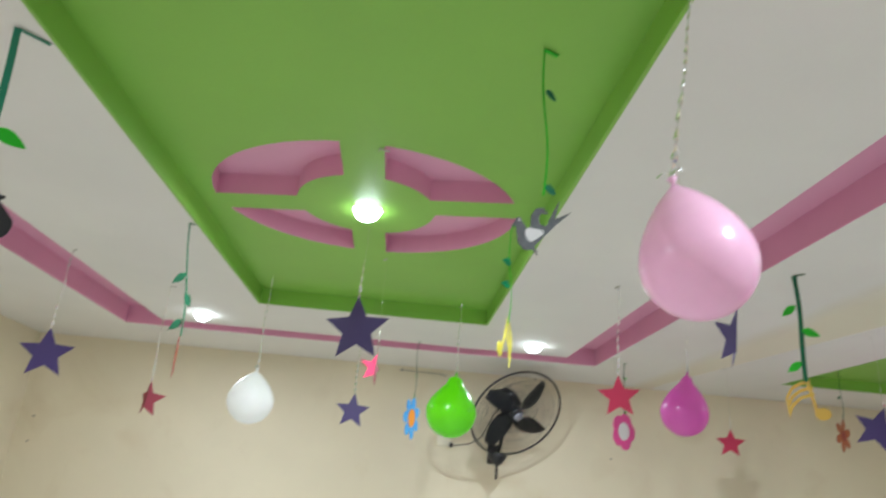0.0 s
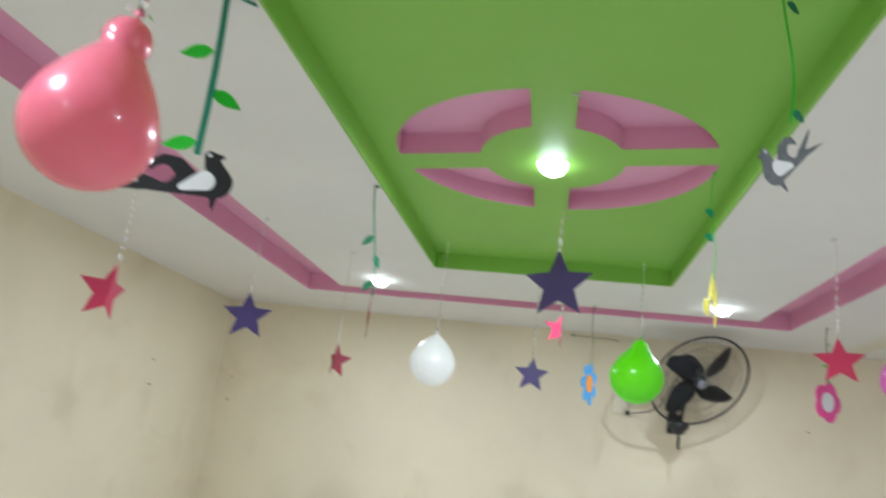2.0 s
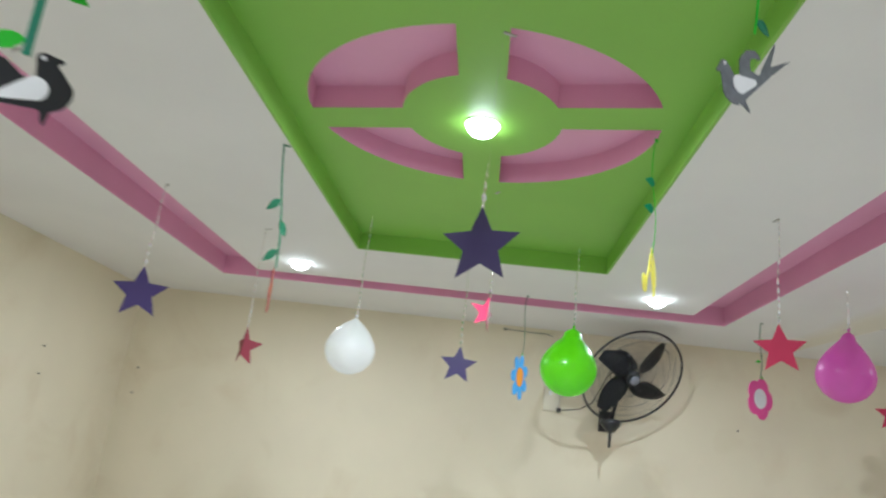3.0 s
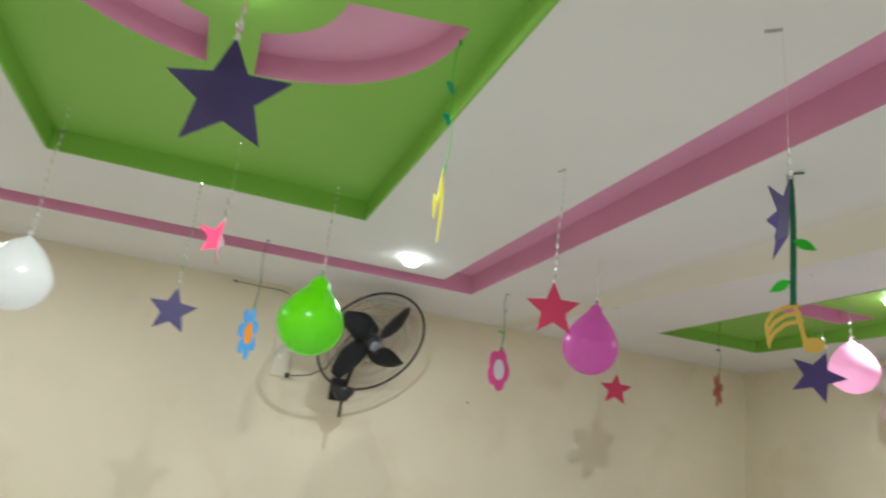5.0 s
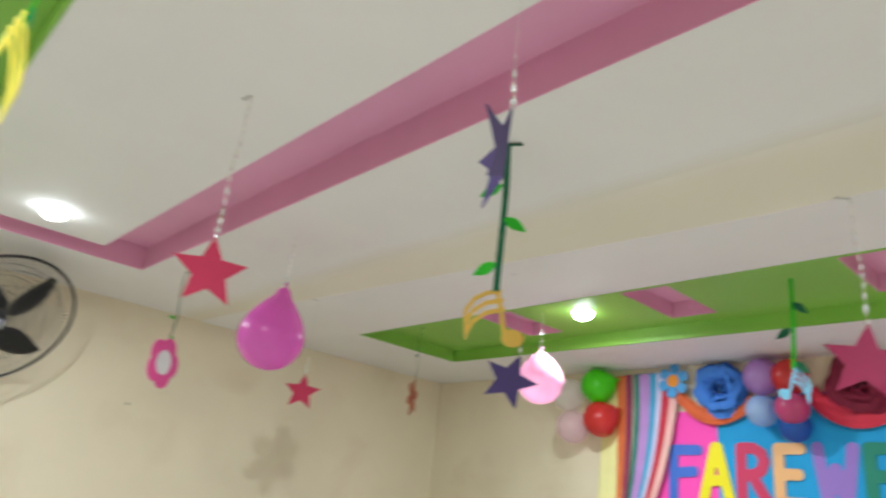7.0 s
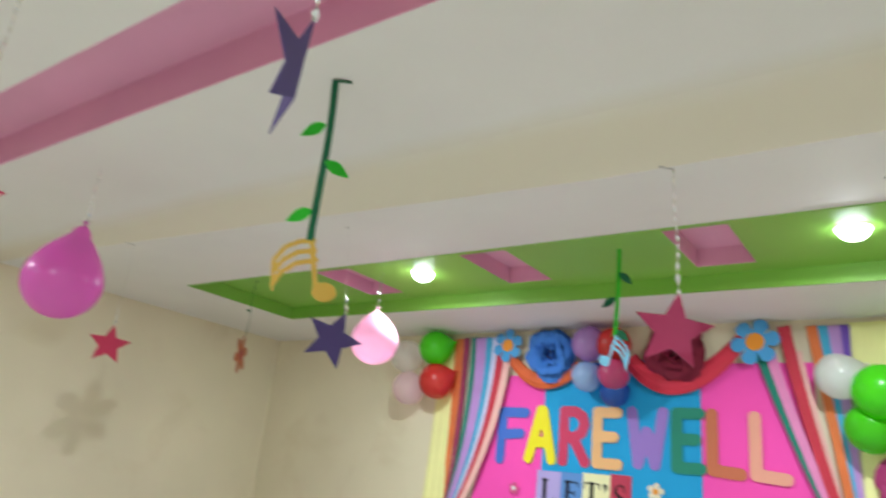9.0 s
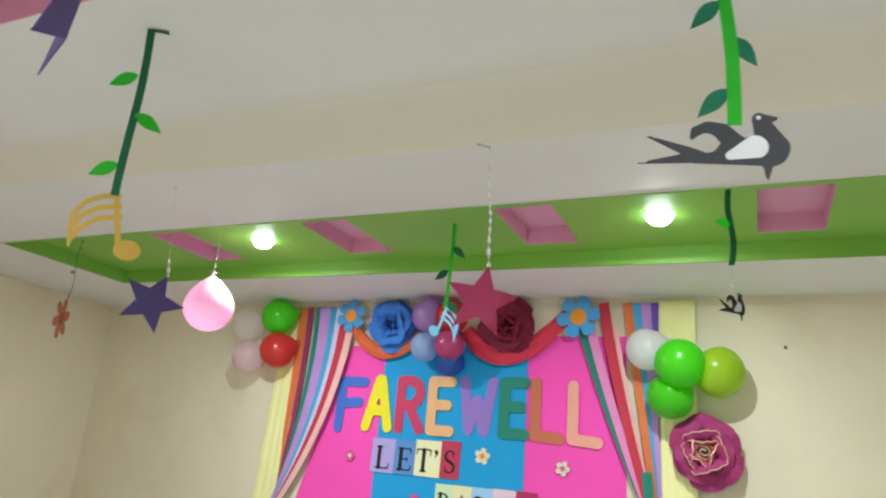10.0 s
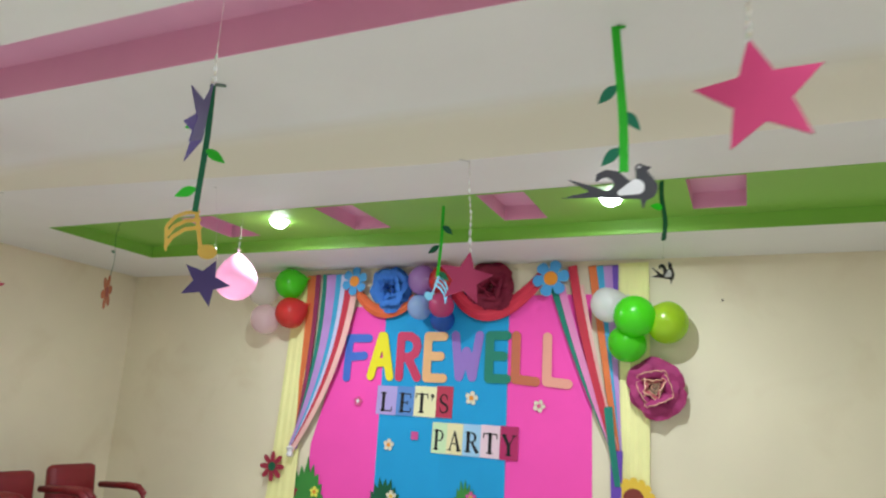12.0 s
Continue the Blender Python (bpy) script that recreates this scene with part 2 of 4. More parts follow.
def cutout(dist, lo, hi, step, depth):
    """A flat piece cut along the zero line of dist, in x and z, with its depth along y."""
    bm = bmesh.new()
    nx, nz = int((hi[0] - lo[0]) / step) + 1, int((hi[1] - lo[1]) / step) + 1
    val = [[dist((lo[0] + i * step, lo[1] + j * step)) for j in range(nz + 1)] for i in range(nx + 1)]
    seen = {}

    def vert(key, x, z):
        if key not in seen:
            seen[key] = bm.verts.new((x, -depth / 2, z))
        return seen[key]

    def at(i, j):
        return lo[0] + i * step, lo[1] + j * step
    for i in range(nx):
        for j in range(nz):
            corners = [(i, j), (i + 1, j), (i + 1, j + 1), (i, j + 1)]
            poly = []
            for k in range(4):
                a, b = corners[k], corners[(k + 1) % 4]
                va, vb = val[a[0]][a[1]], val[b[0]][b[1]]
                if va < 0:
                    poly.append(vert(a, *at(*a)))
                if (va < 0) != (vb < 0):
                    f = va / (va - vb)
                    (x0, z0), (x1, z1) = at(*a), at(*b)
                    poly.append(vert((min(a, b), max(a, b)), x0 + (x1 - x0) * f, z0 + (z1 - z0) * f))
            if len(poly) > 2:
                bm.faces.new(poly)
    bmesh.ops.remove_doubles(bm, verts=bm.verts[:], dist=step * 0.02)
    bmesh.ops.dissolve_limit(bm, angle_limit=0.02, verts=bm.verts[:], edges=bm.edges[:])
    ext = bmesh.ops.extrude_face_region(bm, geom=bm.faces[:])
    for v in ext["geom"]:
        if isinstance(v, bmesh.types.BMVert):
            v.co.y += depth
    return bm


# ---- structure ----
WX0, WX1, WY0, WY1 = -3.33, 5.375, -3.6, 6.0
T1 = (-0.82, 0.782, 0.02, 3.83)
T1_NEAR = -0.888     # the tray's west side runs slightly askew
T2 = (3.622, 4.62, -1.4, 5.035)
GO = (-2.17, 1.912, -0.86, 5.037)     # outer edge of the groove
GI = (-1.785, 1.592, -0.58, 4.76)      # inner edge of the groove


def wall(name, lo, hi):
    return tagged(part(name, boxes((lo, hi)), M_WALL), "cream painted plaster wall with faint damp stains", "wall", kind="structure")


wall("wall_north", (WX0 - 0.2, WY1, 0), (WX1 + 0.2, WY1 + 0.2, 3.1))
wall("wall_west", (WX0 - 0.2, WY0, 0), (WX0, WY1, 3.1))
wall("wall_east", (WX1, WY0, 0), (WX1 + 0.2, WY1, 3.1))
wall("wall_south", (WX0 - 0.2, WY0 - 0.2, 0), (WX1 + 0.2, WY0, 3.1))
tagged(part("floor", boxes(((WX0 - 0.2, WY0 - 0.2, -0.1), (WX1 + 0.2, WY1 + 0.2, 0))), M_FLOOR), "plain pale polished floor", "floor", kind="structure")


def inside(x, y, r):
    return r[0] < x < r[1] and r[2] < y < r[3]


def ceiling_cells(test):
    xs = sorted({WX0, GO[0], GI[0], T1[0], T1[1], GI[1], GO[1], T2[0], T2[1], WX1})
    ys = sorted({WY0, GO[2], GI[2], T1[2], T1[3], GI[3], GO[3], T2[2], T2[3], WY1})
    bm = bmesh.new()
    for x0, x1 in zip(xs, xs[1:]):
        for y0, y1 in zip(ys, ys[1:]):
            if test((x0 + x1) / 2, (y0 + y1) / 2):
                box(bm, (x0, y0, H), (x1, y1, H + 0.02))
    bmesh.ops.remove_doubles(bm, verts=bm.verts[:], dist=1e-4)
    return bm


def is_open(x, y):
    return inside(x, y, T1) or inside(x, y, T2) or (inside(x, y, GO) and not inside(x, y, GI))


def is_askew(x, y):
    return GI[0] < x < T1[0] and T1[2] < y < T1[3]


white = ceiling_cells(lambda x, y: not is_open(x, y) and not is_askew(x, y))
low = [(GI[0], T1[2]), (T1_NEAR, T1[2]), (T1[0], T1[3]), (GI[0], T1[3])]
vl, vh = [white.verts.new((x, y, H)) for x, y in low], [white.verts.new((x, y, H + 0.02)) for x, y in low]
white.faces.new(vl)
white.faces.new(vh)
for k in range(4):
    white.faces.new((vl[k], vl[(k + 1) % 4], vh[(k + 1) % 4], vh[k]))
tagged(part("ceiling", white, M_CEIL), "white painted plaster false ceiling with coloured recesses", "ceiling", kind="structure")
FOLD = (2.58, 2.75, 3.61)     # where the ceiling starts to curve down, its lowest line, and where it is level again


def drop(y):
    """How far the folded part of the ceiling hangs down; it dies out towards the north wall."""
    return max(0.004, min(0.145, (5.7 - y) * 0.035))


def soffit_z(x, y):
    if FOLD[0] < x < FOLD[1]:
        return H - drop(y) * (1 - math.cos(math.pi / 2 * (x - FOLD[0]) / (FOLD[1] - FOLD[0])))
    return H - drop(y) * (FOLD[2] - x) / (FOLD[2] - FOLD[1]) if FOLD[1] <= x < FOLD[2] else H


def folded(xs):
    ys = [WY0, 0.0, 1.0, 1.56, 2.2, 3.0, 3.8, 4.6, 5.2, 5.6, WY1]
    bm = bmesh.new()
    low = [[bm.verts.new((x, y, soffit_z(x, y) + (0.001 if x <= FOLD[0] or x >= FOLD[2] else -0.001))) for x in xs] for y in ys]
    for a, b in zip(low, low[1:]):
        for k in range(len(xs) - 1):
            bm.faces.new((a[k], b[k], b[k + 1], a[k + 1]))
    return bm


beam = tagged(part("ceiling_beam", folded([FOLD[0] + (FOLD[1] - FOLD[0]) * k / 10 for k in range(11)]), M_CEIL, smooth=True), "cream cove bending down into a shallow ceiling beam", "beam", kind="structure")
part("soffit", folded([FOLD[1] + (FOLD[2] - FOLD[1]) * k / 3 for k in range(4)]), M_WHITE, beam, "white painted sloping soffit")
tagged(part("ceiling_slab", boxes(((WX0 - 0.2, WY0 - 0.2, 3.0), (WX1 + 0.2, WY1 + 0.2, 3.1))), M_WHITE), "plain concrete slab above the false ceiling", "ceiling", kind="structure")


def rim(bm, r, z0, z1, t=0.02, askew=None):
    """Upright sides of a recess, standing outside its opening."""
    x0, x1, y0, y1 = r[0] + 0.003, r[1] - 0.003, r[2] + 0.003, r[3] - 0.003
    if askew is None:
        box(bm, (x0 - t, y0 - t, z0), (x0, y1 + t, z1))
    else:
        low = [(askew - t, y0 - t), (askew, y0 - t), (x0, y1 + t), (x0 - t, y1 + t)]
        a, b = [bm.verts.new((x, y, z0)) for x, y in low], [bm.verts.new((x, y, z1)) for x, y in low]
        bm.faces.new(a)
        bm.faces.new(b)
        for k in range(4):
            bm.faces.new((a[k], a[(k + 1) % 4], b[(k + 1) % 4], b[k]))
    box(bm, (x1, y0 - t, z0), (x1 + t, y1 + t, z1))
    box(bm, ((x0 if askew is None else askew), y0 - t, z0), (x1, y0, z1))
    box(bm, (x0, y1, z0), (x1, y1 + t, z1))
    return bm


def sheet(r, z, holes, near=None):
    """The top of a recess with openings cut through it, and the pockets above them."""
    bm = bmesh.new()
    loops = [[(near if near is not None else r[0], r[2]), (r[1], r[2]), (r[1], r[3]), (r[0], r[3])]] + holes
    edges = []
    for lp in loops:
        vs = [bm.verts.new((x, y, z)) for x, y in lp]
        edges += [bm.edges.new((vs[k], vs[(k + 1) % len(vs)])) for k in range(len(vs))]
    bmesh.ops.triangle_fill(bm, use_beauty=True, edges=edges, normal=(0, 0, -1))
    return bm


def pocket(outline, z, depth):
    bm = bmesh.new()
    lo = [bm.verts.new((x, y, z)) for x, y in outline]
    hi = [bm.verts.new((x, y, z + depth)) for x, y in outline]
    for k in range(len(lo)):
        j = (k + 1) % len(lo)
        bm.faces.new((lo[k], lo[j], hi[j], hi[k]))
    bm.faces.new(hi)
    return bm


# the wheel of four pink pockets: one bar runs straight, the other a little askew
WC, WR, WI = (-0.033, 2.078), (0.71, 0.655), (0.325, 0.35)
SKEW = radians(-9.7)


def wheel_sector(sx, sy):
    nx, ny = -math.sin(SKEW), math.cos(SKEW)

    def arc(r):
        out = []
        for k in range(2880):
            a = 2 * math.pi * k / 2880
            x, y = r[0] * math.cos(a), r[1] * math.sin(a)
            if x * sx > 0.087 and (x * nx + (y + 0.015) * ny) * sy > 0.088:
                out.append((math.atan2(y * sy, x * sx), WC[0] + x, WC[1] + y))
        out.sort()
        step = max(1, len(out) // 14)
        keep = out[::step]
        if keep[-1] != out[-1]:
            keep.append(out[-1])
        return [(x, y) for _, x, y in keep]
    return arc(WR) + arc(WI)[::-1]


sectors = [wheel_sector(sx, sy) for sx in (-1, 1) for sy in (-1, 1)]
tray1 = tagged(part("ceiling_tray_1", sheet(T1, TRAY1, sectors, T1_NEAR), M_GREEN), "lime green painted recessed ceiling tray with a pink wheel", "ceiling tray", kind="structure")
part("tray_side", rim(bmesh.new(), T1, H + 0.0005, TRAY1 + 0.01, 0.02, T1_NEAR + 0.003), M_GREEN, tray1)
part("tray_lip", rim(bmesh.new(), T1, H - 0.004, H - 0.0005, 0.012, T1_NEAR + 0.003), M_GREEN, tray1)
for o in sectors:
    part("wheel_pocket", pocket(o, TRAY1, 0.1), M_PINK, tray1, "dusty pink curved pocket")

slots = [[(3.885, y - 0.15), (4.465, y - 0.15), (4.465, y + 0.15), (3.885, y + 0.15)] for y in (3.9, 2.74, 1.575, 0.37)]
tray2 = tagged(part("ceiling_tray_2", sheet(T2, TRAY2, slots), M_GREEN), "long lime green painted ceiling tray with pink slots", "ceiling tray", kind="structure")
part("tray_side", rim(bmesh.new(), T2, H + 0.0005, TRAY2 + 0.01), M_GREEN, tray2)
part("tray_lip", rim(bmesh.new(), (T2[0] + 0.001, T2[1] - 0.001, T2[2] + 0.001, T2[3] - 0.001), H - 0.004, H - 0.0005, 0.012), M_GREEN, tray2)
for o in slots:
    part("slot_pocket", pocket(o, TRAY2, 0.1), M_PINK, tray2, "dusty pink oblong pocket")

GD = 0.15
g = bmesh.new()
rim(g, GO, H + 0.0005, H + GD)
x0, x1, y0, y1 = GI[0] - 0.003, GI[1] + 0.003, GI[2] - 0.003, GI[3] + 0.003
box(g, (x0, y0, H + 0.0005), (x0 + 0.02, y1, H + GD))
box(g, (x1 - 0.02, y0, H + 0.0005), (x1, y1, H + GD))
box(g, (x0 + 0.02, y0, H + 0.0005), (x1 - 0.02, y0 + 0.02, H + GD))
box(g, (x0 + 0.02, y1 - 0.02, H + 0.0005), (x1 - 0.02, y1, H + GD))
groove = tagged(part("ceiling_groove", g, M_PINK), "dusty pink painted groove round the white ceiling", "ceiling groove", kind="structure")
part("groove_top", boxes(((GO[0] - 0.02, GO[2] - 0.02, H + GD), (GI[0] + 0.02, GO[3] + 0.02, H + GD + 0.01)), ((GI[1] - 0.02, GO[2] - 0.02, H + GD), (GO[1] + 0.02, GO[3] + 0.02, H + GD + 0.01)),
                         ((GI[0] + 0.02, GO[2] - 0.02, H + GD), (GI[1] - 0.02, GI[2] + 0.02, H + GD + 0.01)), ((GI[0] + 0.02, GI[3] - 0.02, H + GD), (GI[1] - 0.02, GO[3] + 0.02, H + GD + 0.01))), M_PINK, groove)

# ---- lamps ----
# builds the five visible downlights and the four added fill ones alike
for x, y, z, watt in LAMPS:
    d = thing("downlight", pose(x, y, z), "round white recessed ceiling light, switched on", "ceiling light", "downlights in the ceiling")
    part("trim", lathe([(0.074, 0.0), (0.075, -0.003), (0.072, -0.005), (0.068, -0.004), (0.066, 0.0)], 40), M_TRIM, d)
    # the deep dome gives a flat lamp disc the height of its glare
    part("diffuser", lathe([(0.0, -0.055), (0.024, -0.052), (0.044, -0.042), (0.058, -0.026), (0.064, -0.008), (0.064, -0.001), (0, -0.001)], 40), M_LED, d, "glowing white diffuser, domed to imitate its glare")
    la = bpy.data.lights.new("downlight_lamp", "AREA")
    la.shape, la.size, la.energy, la.color = "DISK", 0.05, watt, (0.85, 0.95, 1.03)
    lo = new("downlight_lamp", la)
    lo.matrix_basis = pose(x, y, z - 0.058)

# ---- hanging ornaments ----
def ribbon(top, end, parent, width=0.0075, turn=0.07, seed=0, full=False):
    """Twisted silver foil from the ceiling down to an ornament."""
    top, end = Vector(top), Vector(end)
    n = max(10, int((top - end).length / 0.006))
    pts, sides = [], []
    for k in range(n + 1):
        s = k / n
        a = 2 * math.pi * s * (top - end).length / turn + 1.5 * math.sin(s * 7 + seed) + seed
        p = top.lerp(end, s) + Vector((0.004 * math.sin(s * 9 + seed), 0.004 * math.cos(s * 7 + seed), 0)) * math.sin(math.pi * s)
        pts.append(p)
        sides.append(Vector((math.cos(a), math.sin(a), 0)) * width * (0.42 + 0.6 * s ** 3 + 0.25 * max(0, math.sin(s * 23 + seed * 3)) if full else 0.10 + 1.1 * max(0.0, (s - 0.72) / 0.28)))
    return part("ribbon", strip(pts, sides, 0.0006), M_FOIL, parent, "twisted silver foil ribbon")


def tab(parent, at, ang=0.0, length=0.055, material=None):
    """The short bent end stuck flat on the ceiling."""
    bm = box(bmesh.new(), (0, -0.006, -0.0035), (length, 0.006, -0.001))
    bmesh.ops.transform(bm, matrix=Matrix.Translation(at) @ Matrix.Rotation(ang, 4, "Z"), verts=bm.verts[:])
    return part("tape_tab", bm, material or M_TAPE, parent)


def star_bm(R, depth=0.003, waist=0.45, bend=0.0, fold=0.0):
    pts = []
    for k in range(10):
        r = R if k % 2 == 0 else R * waist
        a = math.pi / 2 + math.pi * k / 5
        pts.append((r * math.cos(a), r * math.sin(a)))
    bm = bmesh.new()
    f = [bm.verts.new((x, -depth / 2, z)) for x, z in pts]
    b = [bm.verts.new((x, depth / 2, z)) for x, z in pts]
    cf, cb = bm.verts.new((0, -depth / 2, 0)), bm.verts.new((0, depth / 2, 0))
    for k in range(10):
        j = (k + 1) % 10
        bm.faces.new((f[k], f[j], cf))
        bm.faces.new((b[j], b[k], cb))
        bm.faces.new((f[k], b[k], b[j], f[j]))
    for v in bm.verts:
        v.co.y += bend * abs(v.co.x) ** 1.5 / R ** 0.5
        if v.co.x * fold > 0:
            a = radians(abs(fold))
            v.co.x, v.co.y = v.co.x * math.cos(a), v.co.y + abs(v.co.x) * math.sin(a)
    return bm


def star(x, y, z, R, material, word, yaw, lean=0.0, top=H, off=(0.0, 0.0), bend=0.0, full=False, fold=0.0):
    ob = thing("hanging_star", pose(x, y, z, 0, 0, yaw), f"{word} cardboard star hung on silver ribbon from the ceiling", "star decoration", "stars hung from the ceiling")
    s = part("star", star_bm(R, bend=bend, fold=fold), material, ob)
    s.matrix_basis = pose(0, 0, 0, 0, lean, 0)
    inv = Matrix.Rotation(-radians(yaw), 4, "Z")
    tip = pose(0, 0, 0, 0, lean, 0) @ Vector((0, 0, R * 0.97))
    up = inv @ Vector((off[0], off[1], top - z))
    ribbon(up + Vector((0, 0, -0.004)), tip, ob, seed=x * 7 + y, full=full)
    tab(ob, up, 0.6 + x, 0.045)
    part("knot", lathe([(0, -0.006), (0.005, -0.003), (0.0055, 0.002), (0, 0.006)], 10, m=Matrix.Translation(tip)), M_FOIL, ob)
    return ob


def balloon_profile(R, long=1.42, neck=0.0):
    pr = [(R * math.sin(a), -R * math.cos(a)) for a in (math.pi / 2 * k / 12 for k in range(12))]
    for k in range(17):
        s = k / 16
        r = R * (1 - s ** 2) ** (1.5 if neck > 0.35 else 1.15 if neck else 0.85) * (1 - 0.12 * s)
        if neck:
            q = 1 - ((s - 0.78) / 0.225) ** 2
            if q > 0:
                r = max(r, neck * R * math.sqrt(q))
        pr.append((max(r, 0.006), s * R * long))
    pr += [(0.005, R * long + 0.006), (0.011, R * long + 0.014), (0.008, R * long + 0.017), (0, R * long + 0.012)]
    return pr


def balloon_body(R, material, parent, long=1.42, neck=0.0):
    body = part("body", lathe(balloon_profile(R, long, neck)[:-4] + [(0, R * long + 0.002)], 40), material, parent, smooth=True)
    z = R * long
    part("knot", lathe([(0.005, z - 0.002), (0.005, z + 0.006), (0.012, z + 0.015), (0.008, z + 0.018), (0, z + 0.012)], 14), material, parent, smooth=True)
    return body


def hung_balloon(x, y, z, R, material, word, tilt=(0.0, 0.0), long=1.42, neck=0.0, top=H, foil=0.0075, off=(0.0, 0.0)):
    m = pose(x, y, z, tilt[0], tilt[1], 0)
    ob = thing("hanging_balloon", m, f"{word} balloon hung on silver ribbon from the ceiling", "balloon", "balloons hung from the ceiling")
    balloon_body(R, material, ob, long, neck)
    knot = m @ Vector((0, 0, R * long + 0.012))
    inv = m.inverted()
    ribbon(inv @ Vector((knot.x + off[0], knot.y + off[1], top - 0.004)), inv @ knot, ob, foil, seed=x * 5 + y, full=True)
    bow = bmesh.new()
    for k in range(3):
        a = 2.1 * k + x
        pts = [inv @ (knot + Vector((0.03 * q * math.cos(a), 0.03 * q * math.sin(a), 0.012 * math.sin(3 * q) + 0.004 * k))) for q in (0.0, 0.35, 0.7, 1.0)]
        strip(pts, [Vector((0, 0.0045, 0.003 * (q % 2))) for q in range(4)], 0.0006, bow)
    part("foil_bow", bow, M_FOIL, ob, "crumpled silver foil ends tied at the neck")
    return ob


star(0.033, 1.452, 2.038, 0.122, M_PURPLE, "purple", -12, -3, TRAY1)
star(-0.09, 3.83, 1.97, 0.12, M_PURPLE, "purple", 0, 2, TRAY1, full=True)
star(0.062, 2.848, 2.12, 0.09, M_RED, "folded crimson pink", 76, 16, TRAY1, fold=-60)
star(1.355, 2.625, 2.055, 0.115, M_RED, "crimson", -14, -3, off=(-0.01, -0.03), full=True)
star(-1.725, 1.638, 1.901, 0.125, M_RED, "folded crimson", 36, 4, full=True, fold=62)
star(-1.74, 2.96, 2.052, 0.145, M_PURPLE, "purple", 18, -3, full=True)
star(-1.375, 3.604, 1.911, 0.12, M_RED_D, "folded dark red", 24, 4, full=True, fold=-80)
star(2.787, 4.37, 2.03, 0.112, M_RED, "small crimson", -26, 2, top=soffit_z(2.787, 4.37))
star(1.475, 1.562, 2.165, 0.122, M_PURPLE, "folded purple", 20, 6, off=(-0.106, -0.098), fold=55)
star(2.851, 2.765, 2.027, 0.128, M_PURPLE, "deep purple", -42, 20, top=soffit_z(2.95, 2.865), off=(0.10, 0.10))
star(2.851, 1.347, 2.009, 0.122, M_STAR_PINK, "rose red", -66, 8, top=soffit_z(2.77, 1.321), off=(-0.08, -0.026), full=True)
star(1.463, 0.218, 2.048, 0.12, M_STAR_PINK, "shiny rose pink", -86, -8)

B_PINK = balloon_mat("pale_pink_balloon_rubber", (0.90, 0.57, 0.74), 0.08, 0.34)
B_CORAL = balloon_mat("coral_red_balloon_rubber", (0.80, 0.19, 0.27), 0.06, 0.24)
B_ROSE = balloon_mat("rose_pink_balloon_rubber", (0.72, 0.10, 0.28))
B_WHITE = balloon_mat("white_balloon_rubber", (0.92, 0.92, 0.92), 0.1, 0.55)
B_GREEN = balloon_mat("green_balloon_rubber", (0.10, 0.74, 0.015))
B_GRASS = balloon_mat("grass_green_balloon_rubber", (0.21, 0.76, 0.01))
B_MAG = balloon_mat("magenta_balloon_rubber", (0.74, 0.18, 0.58))
B_LPINK = balloon_mat("light_pink_balloon_rubber", (0.80, 0.51, 0.64), 0.12, 0.45)
B_LIME = balloon_mat("lime_yellow_balloon_rubber", (0.48, 0.70, 0.03))
B_RED = balloon_mat("red_balloon_rubber", (0.76, 0.055, 0.05))
B_CLEAR = balloon_mat("pearly_white_balloon_rubber", (0.98, 0.86, 0.88), 0.6)
B_BLUSH = balloon_mat("pearly_pink_balloon_rubber", (0.96, 0.74, 0.80), 0.5)
B_LILAC = balloon_mat("lilac_balloon_rubber", (0.55, 0.32, 0.68))
B_SKY = balloon_mat("pale_blue_balloon_rubber", (0.45, 0.62, 0.88))
B_ROYAL = balloon_mat("blue_balloon_rubber", (0.02, 0.14, 0.55))
hung_balloon(0.764, 0.28, 1.992, 0.115, B_PINK, "pale pink", (-4, -13), 1.52, off=(0.05, -0.02))
hung_balloon(-0.935, 0.32, 2.022, 0.133, B_CORAL, "coral red", (0, 9), 1.92, 0.38, foil=0.014)
hung_balloon(-0.697, 3.448, 1.945, 0.143, B_WHITE, "white", (0, 3), 1.25, 0.0, TRAY1)
hung_balloon(0.563, 3.66, 2.005, 0.166, B_GRASS, "bright green", (0, 4), 1.42, 0.33, TRAY1)
hung_balloon(2.11, 3.60, 2.132, 0.155, B_MAG, "shiny magenta", (0, 6), 1.62, 0.26)
hung_balloon(3.992, 3.541, 2.289, 0.148, B_LPINK, "light pink", (0, -3), 1.3, 0.0, TRAY2)


def leaf_bm(length, width, depth=0.0016):
    up = [(length * t, width * math.sin(math.pi * t ** 0.8) / 2) for t in (0, 0.12, 0.3, 0.5, 0.7, 0.88, 1)]
    lo = [(x, -z * 0.9) for x, z in up[1:-1]][::-1]
    bm = slab(up + lo, depth)
    for v in bm.verts:
        v.co.y += 0.25 * v.co.x * v.co.x / length
    return bm


